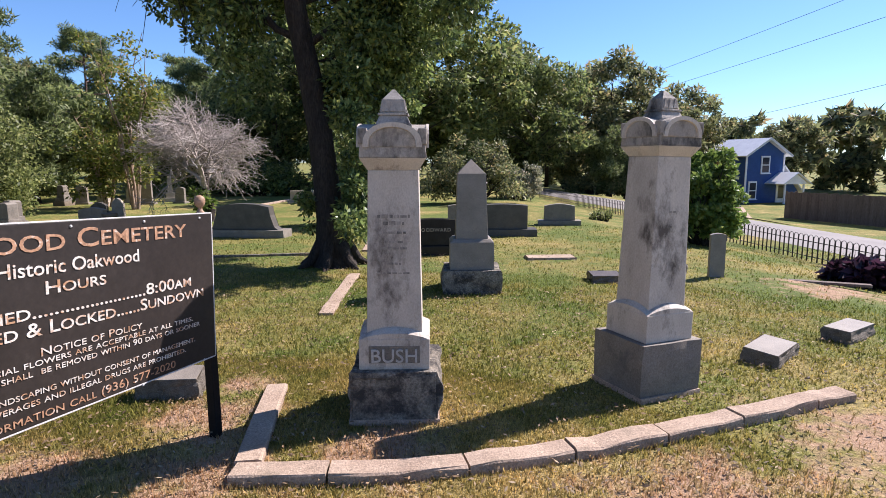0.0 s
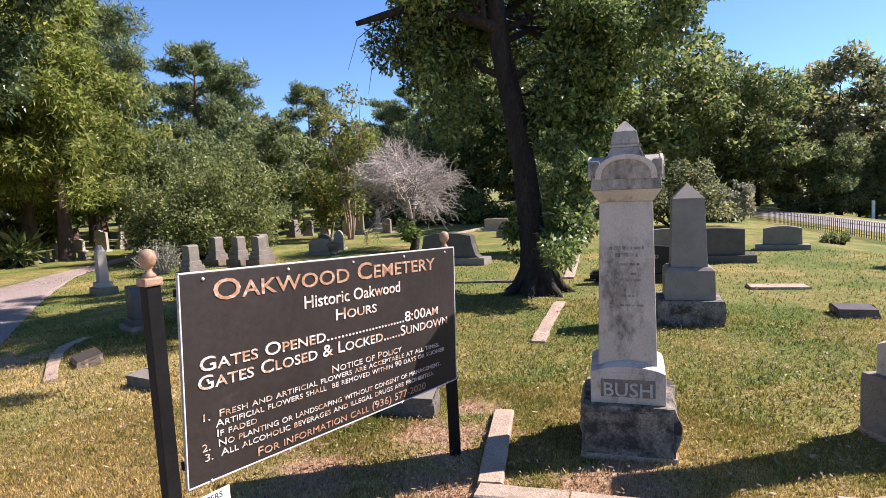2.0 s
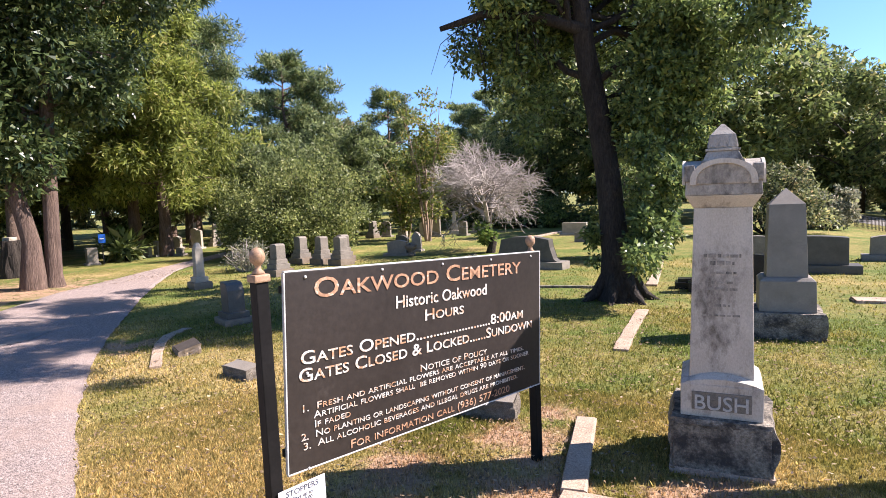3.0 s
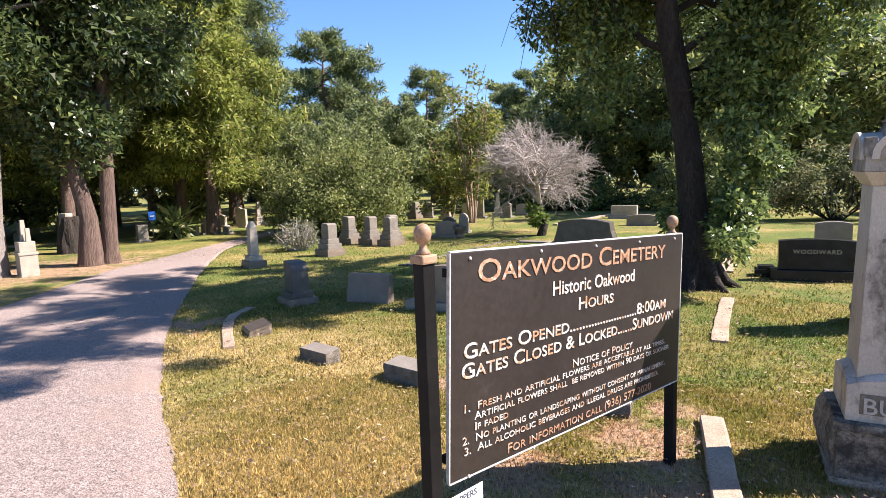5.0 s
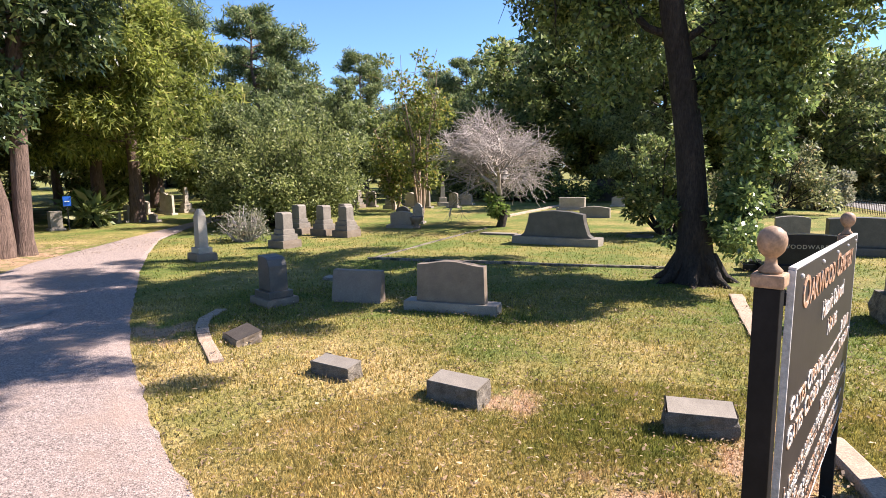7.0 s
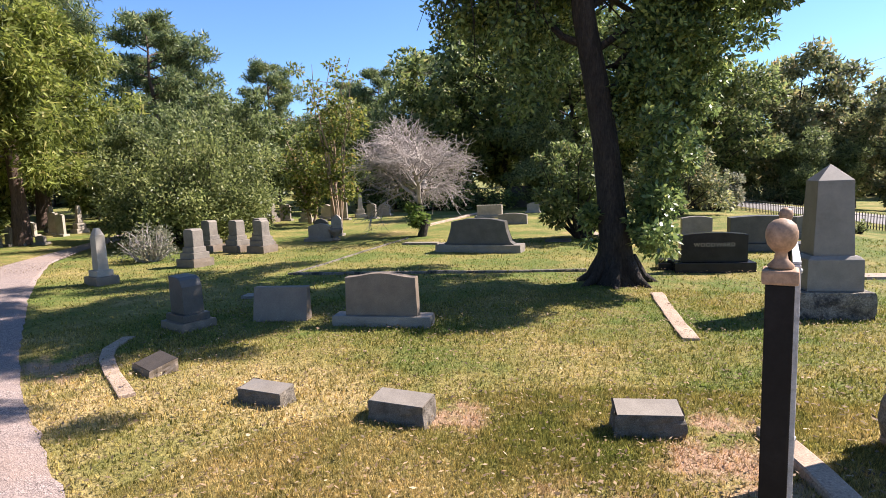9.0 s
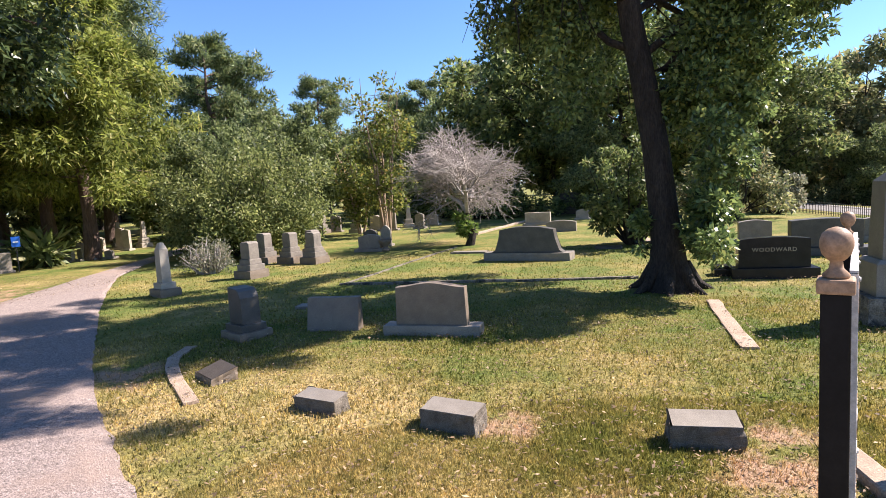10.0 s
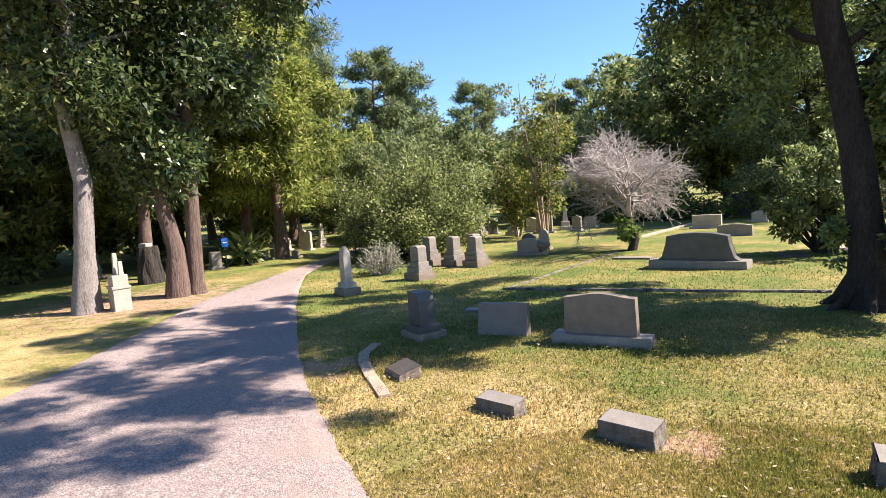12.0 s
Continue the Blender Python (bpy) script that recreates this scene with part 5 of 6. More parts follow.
# ---- trees and shrubs ----
def broadleaf(seed, height, crown_base, crown_r, trunk_r, limbs, count, leaf, flat=0.75, lean=(0, 0), sparse=1.0, droop=0.1, sub=5, blade=False):
    rng = np.random.default_rng(seed)
    tubes, centres, radii = [], [], []
    top = np.array([lean[0], lean[1], height * 0.9])
    n = 9
    trunk = bend(rng, (0, 0, -0.15), top, n, 0.018)
    tr = [trunk_r * (1.45 if i == 0 else (1 - 0.85 * i / (n - 1))) for i in range(n)]
    tubes.append((trunk, tr, 12))
    hc, hh = (height + crown_base) / 2, (height - crown_base) / 2
    for i in range(limbs):
        u = (i + rng.random()) / limbs
        z = crown_base * 0.85 + (height * 0.92 - crown_base * 0.85) * u
        k = np.clip(z / top[2], 0, 1) * (n - 1)
        j = min(int(k), n - 2)
        start = trunk[j] + (trunk[j + 1] - trunk[j]) * (k - j)
        az = i * 2.4 + rng.normal() * 0.5
        reach = crown_r * math.sqrt(max(0.08, 1 - ((z - hc) / (hh * 1.05)) ** 2)) * (0.65 + 0.5 * rng.random())
        end = start + np.array([math.cos(az) * reach, math.sin(az) * reach, reach * (0.25 + 0.35 * rng.random())])
        r0 = max(0.015, tr[j] * 0.45)
        limb = bend(rng, start, end, 5, 0.06)
        tubes.append((limb, [r0, r0 * 0.8, r0 * 0.6, r0 * 0.4, r0 * 0.2], 6))
        for q in range(sub):
            t = 0.35 + 0.65 * (q + rng.random()) / sub
            kk = min(int(t * 4), 3)
            a = limb[kk] + (limb[kk + 1] - limb[kk]) * (t * 4 - kk)
            d = rng.normal(size=3)
            d[2] = abs(d[2]) * 0.5 - droop
            d /= np.linalg.norm(d)
            ln = reach * (0.22 + 0.3 * rng.random())
            e = a + d * ln
            tubes.append((bend(rng, a, e, 3, 0.08), [r0 * 0.35, r0 * 0.22, 0.006], 4))
            if rng.random() < sparse:
                centres.append(e)
                radii.append(crown_r * (0.13 + 0.16 * rng.random()))
    crown = leaves(rng, centres, radii, count, leaf[0], leaf[1], flat, droop, blade=blade)
    return tubes_mesh("trunk", tubes), faces_mesh("crown", crown)


def pine(seed, height, crown_base, crown_r, trunk_r, count, leaf=(0.42, 0.05)):
    rng = np.random.default_rng(seed)
    trunk = bend(rng, (0, 0, -0.15), (rng.normal() * 0.3, rng.normal() * 0.3, height * 0.97), 8, 0.012)
    tubes = [(trunk, [trunk_r * (1.3 if i == 0 else 1 - 0.85 * i / 7) for i in range(8)], 10)]
    centres, radii = [], []
    limbs = 28
    for i in range(limbs):
        u = (i + rng.random()) / limbs
        z = crown_base + (height - crown_base) * u
        k = min(z / (height * 0.97), 0.999) * 7
        j = int(k)
        start = trunk[j] + (trunk[j + 1] - trunk[j]) * (k - j)
        prof = (0.55 + 0.45 * math.sin(min(1.0, u * 1.5 + 0.15) * math.pi * 0.6)) * (1 - max(0, u - 0.55) * 1.65)
        reach = crown_r * prof * (0.6 + 0.5 * rng.random())
        az = i * 2.4 + rng.normal() * 0.6
        end = start + np.array([math.cos(az) * reach, math.sin(az) * reach, reach * (0.12 + 0.3 * rng.random())])
        limb = bend(rng, start, end, 4, 0.05)
        tubes.append((limb, [0.06, 0.045, 0.03, 0.012], 5))
        for q in range(5):
            t = 0.45 + 0.6 * (q + rng.random()) / 5
            c = start + (end - start) * t + rng.normal(size=3) * np.array([0.3, 0.3, 0.12]) * reach * 0.35
            centres.append(c)
            radii.append(0.36 + 0.40 * rng.random() + reach * 0.04)
    return tubes_mesh("trunk", tubes), faces_mesh("crown", leaves(rng, centres, radii, count, leaf[0], leaf[1], 0.62, -0.2, 0.3, True))


def cedar(seed, height, crown_base, crown_r, count, leaf=(0.21, 0.05), trunk_r=0.22):
    rng = np.random.default_rng(seed)
    trunk = bend(rng, (0, 0, -0.15), (rng.normal() * 0.3, rng.normal() * 0.3, height * 0.97), 8, 0.015)
    tubes = [(trunk, [trunk_r * (1.35 if i == 0 else 1 - 0.85 * i / 7) for i in range(8)], 10)]
    centres, radii = [], []
    for i in range(60):
        u = (i + rng.random()) / 60
        z = crown_base + (height - crown_base) * u
        k = min(z / (height * 0.97), 0.999) * 7
        j = int(k)
        start = trunk[j] + (trunk[j + 1] - trunk[j]) * (k - j)
        reach = crown_r * (1 - u) ** 0.6 * (0.6 + 0.55 * rng.random()) * (0.75 + 0.25 * min(1, u * 6))
        az = i * 2.4 + rng.normal() * 0.5
        end = start + np.array([math.cos(az) * reach, math.sin(az) * reach, reach * (0.1 - 0.25 * rng.random())])
        tubes.append((bend(rng, start, end, 4, 0.05), [0.04, 0.03, 0.02, 0.006], 4))
        for q in range(5):
            t = 0.45 + 0.6 * (q + rng.random()) / 5
            centres.append(start + (end - start) * t + rng.normal(size=3) * 0.14 * reach)
            radii.append(0.22 + 0.3 * rng.random() + reach * 0.07)
    return tubes_mesh("trunk", tubes), faces_mesh("crown", leaves(rng, centres, radii, count, leaf[0], leaf[1], 0.9, 0.45, 0.2, True))


def tree_thing(name, meshes, bark, leaf, x, y, turn, label, scale=1.0, category="tree", group="", dz=0.0):
    ob = base_at(name, x, y, turn, dz)
    tagged(ob, label, category, group)
    part("trunk", meshes[0], bark, ob)
    if meshes[1] is not None:
        part("crown", meshes[1], leaf, ob)
    ob.scale = (scale, scale, scale)
    return ob


def again(ob, x, y, turn, scale=1.0):
    c = copy_thing(ob, pose(x, y, float(gz(x, y)), 0, 0, turn))
    c.scale = (scale, scale, scale)
    return c


# the big oak by the lots
def big_oak():
    rng = np.random.default_rng(11)
    n = 10
    trunk = np.array([(0.02, 0, -0.15), (0, 0, 0.18), (-0.03, 0, 0.7), (-0.08, 0.02, 1.3), (-0.15, 0.03, 2.0), (-0.27, 0.04, 2.8), (-0.43, 0.03, 3.7), (-0.56, 0.05, 5.0), (-0.50, 0.1, 6.8), (-0.3, 0.1, 9.0)])
    tr = [0.42, 0.275, 0.21, 0.19, 0.178, 0.168, 0.155, 0.13, 0.09, 0.04]
    tubes = [(trunk, tr, 20)]
    for a in range(7):   # root flare
        t = a * 0.9 + 0.2
        tubes.append(([(0.2 * math.cos(t), 0.2 * math.sin(t), 0.35), (0.38 * math.cos(t), 0.38 * math.sin(t), 0.07), (0.62 * math.cos(t), 0.62 * math.sin(t), -0.05)], [0.09, 0.07, 0.02], 7))
    centres, radii = [], []
    # limbs: height, azimuth, reach, rise
    # those at azimuth 290 to 320 are unseen, placed to dapple the drive
    limbs = [(3.3, 178, 1.7, 1.0), (3.2, 12, 1.9, 1.2), (3.9, 235, 1.2, 1.6), (3.9, 95, 2.6, 1.8), (4.4, 215, 2.0, 1.4), (4.6, 348, 1.7, 1.9), (4.9, 160, 2.3, 1.6), (5.2, 40, 2.6, 2.2), (5.6, 290, 3.0, 2.6), (6.0, 195, 2.9, 2.4),
             (6.3, 120, 3.4, 2.2), (7.0, 10, 3.0, 2.6), (7.4, 170, 3.4, 2.6), (7.9, 60, 2.6, 2.4), (3.0, 10, 1.3, 0.5), (2.6, 20, 1.1, 0.5), (4.2, 140, 2.4, 1.4), (6.2, 310, 3.6, 2.0), (7.2, 290, 3.6, 1.8), (6.5, 320, 4.4, 1.6), (6.8, 302, 4.6, 1.2), (3.8, 62, 3.5, 1.0), (4.3, 80, 4.2, 1.0), (4.0, 40, 2.8, 1.2), (4.6, 105, 4.0, 1.2), (4.0, 225, 1.3, 0.9), (4.1, 70, 3.0, 0.7), (4.7, 55, 4.2, 0.9), (4.4, 125, 3.6, 1.0)]
    for z, az, reach, rise in limbs:
        k = np.interp(z, trunk[:, 2], np.arange(n))
        j = min(int(k), n - 2)
        s = trunk[j] + (trunk[j + 1] - trunk[j]) * (k - j)
        a = radians(az)
        e = s + np.array([math.cos(a) * reach, math.sin(a) * reach, rise])
        limb = bend(rng, s, e, 6, 0.05)
        r0 = 0.06 if z < 5.5 else 0.042
        tubes.append((limb, [r0, r0 * 0.85, r0 * 0.68, r0 * 0.5, r0 * 0.34, r0 * 0.15], 8))
        sprays = 11 if z < 5.5 else 12
        for q in range(sprays):
            t = 0.3 + 0.7 * (q + rng.random()) / sprays
            kk = min(int(t * 5), 4)
            b = limb[kk] + (limb[kk + 1] - limb[kk]) * (t * 5 - kk)
            d = rng.normal(size=3)
            d[2] = d[2] * 0.55
            d /= np.linalg.norm(d)
            f = b + d * reach * (0.2 + 0.28 * rng.random())
            tubes.append((bend(rng, b, f, 4, 0.08), [r0 * 0.3, r0 * 0.2, r0 * 0.12, 0.004], 4))
            centres.append(f)
            radii.append((0.24 if z < 5.5 else 0.22) + 0.30 * rng.random())
    # hanging sprays on the left side, and the leafy growth round the trunk
    for x0, y0, z0, drop in ((-1.5, -0.5, 4.2, 1.2), (-1.3, 0.4, 4.2, 1.5), (-1.8, 0.1, 4.4, 1.0), (-1.0, -0.3, 3.9, 1.1), (1.9, -0.4, 4.3, 0.9), (1.5, 0.2, 3.9, 1.2)):
        for q in range(5):
            t = q / 4
            centres.append(np.array([x0, y0, z0 - drop * t]) + rng.normal(size=3) * 0.15)
            radii.append(0.34 - 0.1 * t)
    for q in range(40):
        z = 0.6 + 3.2 * rng.random()
        side = rng.normal() * 0.42
        centres.append(np.array([0.42 + 0.75 * min(1, max(0.15, (z - 0.2) / 2.2)) * rng.random(), side * 0.9 - 0.12, z]))
        radii.append(0.15 + 0.15 * rng.random())
    for q in range(12):
        centres.append(np.array([0.30 + 0.25 * rng.random(), -0.25 + 0.25 * rng.normal(), 0.45 + 0.9 * rng.random()]))
        radii.append(0.16 + 0.1 * rng.random())
    for q in range(6):
        centres.append(np.array([-0.32 - 0.1 * rng.random(), 0.15 * rng.normal(), 0.55 + 0.55 * rng.random()]))
        radii.append(0.14)
    # the bole stays bare on its open side, between the clumps
    free = []
    for c, r in zip(centres, radii):
        tx = np.interp(c[2], trunk[:, 2], trunk[:, 0])
        if c[2] < 5.2 and c[1] < 0.15 and abs(c[0] - tx) < r * 0.8 + 0.16:
            continue
        if c[2] > 3.2 and rng.random() < (0.16 if c[2] < 6.0 else 0.38):
            continue
        free.append((c, r))
    centres, radii = [c for c, r in free], [r for c, r in free]
    crown = leaves(rng, centres, radii, 190000, 0.086, 0.043, 0.85, 0.15)
    ob = base_at("oak_tree", -1.66, 7.88, 0)
    tagged(ob, "large dark oak leaning slightly, with leafy growth round its trunk", "tree")
    part("trunk", tubes_mesh("trunk", tubes), M_BARK, ob)
    part("crown", faces_mesh("crown", crown), L_OAK, ob)
    # a broken dead limb and bare hanging twigs
    dead = [([(-0.4, 0.0, 4.0), (-1.0, -0.40, 4.22), (-1.7, -0.75, 4.30), (-2.3, -1.05, 4.12)], [0.10, 0.08, 0.065, 0.04], 8)]
    for q in range(16):
        t = rng.random()
        a = np.array([-0.9, -0.4, 4.3]) * (1 - t) + np.array([-2.2, -0.6, 4.3]) * t
        e = a + np.array([rng.normal() * 0.25, rng.normal() * 0.2, -0.5 - 0.8 * rng.random()])
        dead.append((bend(rng, a, e, 4, 0.12), [0.012, 0.008, 0.006, 0.003], 4))
    part("dead_limb", tubes_mesh("dead_limb", dead), M_BARK, ob, "broken bare limb with hanging twigs")


big_oak()


def bare_tree():
    rng = np.random.default_rng(4)
    tubes = []

    def branch(a, d, ln, r, level):
        e = a + d * ln
        pts = bend(rng, a, e, 4, 0.06)
        tubes.append((pts, [r, r * 0.85, r * 0.7, r * 0.55], 6 if level < 2 else 3))
        if level == 5:
            return
        for _ in range((7, 6, 5, 5, 3)[level]):
            nd = d + rng.normal(size=3) * (0.72 if level else 0.62)
            nd[2] = nd[2] * 0.8 + (0.5 if level == 0 else 0.14 if level < 3 else -0.16)
            nd /= np.linalg.norm(nd)
            t = (0.72 + 0.28 * rng.random()) if level == 0 else 0.35 + 0.65 * rng.random()
            k = t * 3
            j = min(int(k), 2)
            branch(pts[j] + (pts[j + 1] - pts[j]) * (k - j), nd, ln * (0.62 + 0.18 * rng.random()), r * 0.52, level + 1)

    branch(np.array([0, 0, -0.1]), np.array([0.03, 0, 1.0]), 1.25, 0.10, 0)
    tubes = [(p, [max(q, 0.0034) for q in r], s) for p, r, s in tubes]
    ob = base_at("bare_tree", -6.7, 14.3, 40)
    ob.scale = (1.45, 1.45, 1.14)
    tagged(ob, "leafless grey tree with fine twigs and leafy shoots below", "tree")
    part("trunk", tubes_mesh("trunk", tubes[:1]), M_BARK, ob)
    part("crown", tubes_mesh("crown", tubes[1:]), M_TWIG, ob, "fine bare grey twigs")
    part("leafy_shoot", faces_mesh("leafy_shoot", leaves(rng, [(-0.08, -0.1, 0.45), (0, 0, 0.3), (-0.12, 0, 0.7)], [0.2, 0.16, 0.15], 500, 0.12, 0.05)), L_BRIGHT, ob, "green leafy shoots")


bare_tree()


def crape_myrtle(x, y, turn, h, seed, name="crape_myrtle", count=3800):
    rng = np.random.default_rng(seed)
    tubes, centres, radii = [], [], []
    for i in range(6):
        a = i * 1.05 + rng.random()
        mid = np.array([math.cos(a) * 0.35, math.sin(a) * 0.35, h * 0.45])
        end = np.array([math.cos(a) * (0.55 + 0.7 * rng.random()), math.sin(a) * (0.55 + 0.7 * rng.random()), h * (0.72 + 0.28 * rng.random())])
        p = np.concatenate([bend(rng, (math.cos(a) * 0.08, math.sin(a) * 0.08, -0.1), mid, 4, 0.03), bend(rng, mid, end, 4, 0.05)[1:]])
        tubes.append((p, list(np.linspace(0.055, 0.008, 7)), 7))
        for q in range(13):
            t = 1.5 + 4.4 * rng.random()
            j = min(int(t), 5)
            b = p[j] + (p[j + 1] - p[j]) * (t - j)
            e = b + rng.normal(size=3) * np.array([0.42, 0.42, 0.3])
            tubes.append((bend(rng, b, e, 3, 0.1), [0.012, 0.008, 0.003], 4))
            if b[2] < h * 0.8 or rng.random() < 0.3:
                centres.append(e)
                radii.append(0.20 + 0.22 * rng.random())
    ob = base_at(name, x, y, turn)
    tagged(ob, "multi-stemmed crape myrtle with thin yellowing leaves", "tree")
    part("trunk", tubes_mesh("trunk", tubes), M_BARK_TAN, ob, "smooth tan stems")
    part("crown", faces_mesh("crown", leaves(rng, centres, radii, count, 0.15, 0.075)), L_YELLOW, ob, "sparse yellow-green leaves")
    return ob


crape_myrtle(-11.1, 18.3, 0, 5.9, 3)
crape_myrtle(-12.7, 19.2, 80, 3.6, 5)


def shrub(name, x, y, rx, ry, h, count, leaf, leaf_mat, label, seed, bark=M_BARK, category="shrub", twigs=30):
    rng = np.random.default_rng(seed)
    tubes, centres, radii = [], [], []
    for i in range(twigs):
        a, u = rng.random() * 2 * math.pi, rng.random() ** 0.5
        z = h * (0.25 + 0.62 * rng.random())
        k = math.sqrt(max(0.1, 1 - ((z / h - 0.42) / 0.62) ** 2))
        e = np.array([math.cos(a) * rx * u * k, math.sin(a) * ry * u * k, z])
        e *= 0.8 + 0.42 * rng.random()
        s = np.array([math.cos(a) * 0.12, math.sin(a) * 0.12, -0.05])
        tubes.append((bend(rng, s, e, 4, 0.08), [0.03, 0.022, 0.013, 0.005], 4))
        centres.append(e)
        radii.append(min(rx, h) * (0.11 + 0.17 * rng.random()))
        centres.append(e * np.array([1, 1, 0.55]))
        radii.append(min(rx, h) * (0.16 + 0.12 * rng.random()))
    ob = base_at(name, x, y)
    tagged(ob, label, category)
    part("stem_tangle", tubes_mesh("stem_tangle", tubes), bark, ob)
    part("foliage", faces_mesh("foliage", leaves(rng, centres, radii, count, leaf[0], leaf[1], 0.9)), leaf_mat, ob)
    return ob


shrub("evergreen_bush", -12.9, 12.75, 2.15, 1.8, 2.95, 46000, (0.105, 0.046), L_BUSH, "large rounded dull green bush behind the pedestal stones", 2, twigs=110)
shrub("twiggy_shrub", -11.3, 9.55, 0.62, 0.5, 0.78, 2200, (0.07, 0.025), L_GREY, "small twiggy half-bare shrub at the drive's edge", 5, M_TWIG, twigs=90)
shrub("vine_hedge", 5.1, 11.3, 0.66, 0.7, 1.9, 15000, (0.10, 0.07), L_BRIGHT, "tall vine-covered bush with bright leaves on the iron fence", 6, twigs=70)
shrub("purple_plant", 5.95, 7.55, 0.4, 0.36, 0.38, 900, (0.17, 0.10), L_PURPLE, "dark purple broad-leaved plant in a bare bed", 7, twigs=16)
shrub("round_shrub", 2.2, 23.6, 1.1, 1.0, 1.45, 7000, (0.12, 0.06), L_GREY, "rounded pale-leaved shrub by the street", 8)
shrub("small_shrub", 4.0, 15.6, 0.35, 0.35, 0.35, 900, (0.07, 0.03), L_BUSH, "small low shrub by the iron fence", 9)
shrub("leafy_shrub", -2.35, 13.6, 0.95, 0.9, 2.5, 8000, (0.13, 0.06), L_BROAD, "upright leafy shrub behind the oak", 10)
shrub("leafy_shrub", 0.4, 20.5, 1.5, 1.2, 2.4, 9000, (0.13, 0.06), L_BROAD2, "wide leafy shrub behind the headstones", 12)
shrub("broad_leaf_clump", -18.6, 11.0, 0.7, 0.6, 1.1, 300, (0.5, 0.13), L_BROAD, "clump of long strap-like leaves by the drive", 13, twigs=14)
shrub("broad_leaf_clump", -21.0, 12.2, 0.7, 0.6, 0.9, 300, (0.45, 0.13), L_BRIGHT, "clump of strap-like leaves in the shade", 14, twigs=14)
shrub("dark_hedge", -9.5, 26.0, 4.5, 0.9, 1.5, 9000, (0.16, 0.08), L_OAK, "low dark hedge at the back of the lots", 15, twigs=70)
shrub("street_shrub", 7.6, 35.5, 1.6, 1.2, 1.3, 5000, (0.16, 0.08), L_BROAD2, "low roadside shrub across the street", 16)

# tall trees, each kind built once and copied
dark = tree_thing("shade_tree", broadleaf(21, 11, 3.2, 3.3, 0.2, 26, 62000, (0.14, 0.085), 0.85, droop=0.3, blade=True), M_BARK_RED, L_SHADE, -14.1, 5.85, 0, "dark glossy-leaved tree with a reddish trunk beside the drive", group="trees beside the drive")
twin = base_at("leaning_trunk", -14.0, 6.25, 0)
tagged(twin, "second bare reddish trunk of a twin-stemmed tree", "tree", "trees beside the drive")
part("trunk", tubes_mesh("trunk", [([(0, 0, -0.1), (0.02, 0, 0.3), (0.1, 0.05, 2.2), (0.25, 0.1, 4.5), (0.4, 0.3, 7.5)], [0.24, 0.17, 0.15, 0.13, 0.06], 12)]), M_BARK_RED, twin)
grey = tree_thing("shade_tree", broadleaf(22, 12, 4.4, 4.2, 0.21, 24, 46000, (0.13, 0.075), 0.8, sparse=0.8, droop=0.35, blade=True), M_BARK_GREY, L_SHADE, -14.2, 4.0, 0, "tall grey-trunked tree with dark drooping leaves beside the drive", group="trees beside the drive")
ced = tree_thing("cedar_tree", cedar(31, 10.5, 2.3, 3.4, 62000, (0.24, 0.06)), M_BARK_RED, L_CEDAR, -18.6, 12.4, 0, "tall yellow-green cedar with feathery drooping sprays", group="cedars by the drive")
again(ced, -21.8, 13.4, 110, 1.0)
again(ced, -24.5, 17.0, 220, 0.92)
again(ced, -22.5, 9.5, 300, 0.95)
pine_a = tree_thing("pine_tree", pine(41, 13.5, 4.6, 4.3, 0.24, 24000, (0.32, 0.085)), M_BARK_RED, L_PINE, -26.9, 27.7, 0, "tall dark green pine with layered boughs", group="tall pines", scale=0.84)
again(pine_a, -25.9, 38.4, 70, 0.76)
again(pine_a, -18.9, 41.9, 160, 0.72)
again(pine_a, -31, 33, 200, 0.85)
again(pine_a, -29, 22, 250, 0.9)
again(pine_a, -22, 44, 20, 0.7)
again(pine_a, -13.5, 40, 20, 0.75)
again(pine_a, 3, 47, 100, 0.8)
pine_b = tree_thing("pine_tree", pine(42, 15, 6.5, 3.2, 0.25, 24000, (0.34, 0.055)), M_BARK_RED, L_PINE, -22.0, 13.6, 30, "tall pine with a bare reddish trunk by the drive", group="tall pines", scale=0.9)
again(pine_b, -24.5, 18, 140, 0.9)
again(pine_b, -28, 14, 240, 0.85)
again(pine_b, -33, 19, 10, 0.9)
round_a = tree_thing("broadleaf_tree", broadleaf(51, 9.2, 1.6, 4.2, 0.22, 26, 15000, (0.33, 0.19), sub=4, blade=True), M_BARK, L_BROAD, -12.1, 35.0, 0, "full green broadleaf tree at the edge of the cemetery", group="background trees", scale=0.78)
for bx, by, turn, sc in ((-7.4, 33.0, 80, 0.98), (-3.6, 28.5, 170, 0.86), (-0.4, 30.5, 30, 0.8), (4.0, 35.5, 130, 0.74), (-16.5, 40, 260, 0.6), (-29.5, 9, 20, 0.8), (-33, 14, 50, 1.0), (-27.5, 4.5, 100, 0.85), (-35, 6, 150, 1.05), (-0.5, 40, 200, 0.78), (-9, 42, 60, 0.9), (-24, -1, 120, 0.9), (-31, 0, 200, 1.0), (-36, 24, 300, 1.0)):
    again(round_a, bx, by, turn, sc)
round_b = tree_thing("broadleaf_tree", broadleaf(52, 8.6, 1.2, 3.4, 0.18, 24, 11000, (0.33, 0.185), sparse=0.72, sub=4, blade=True), M_BARK, L_BROAD2, 9.6, 40.5, 0, "thin-crowned tree with dull autumn leaves across the street", group="background trees")
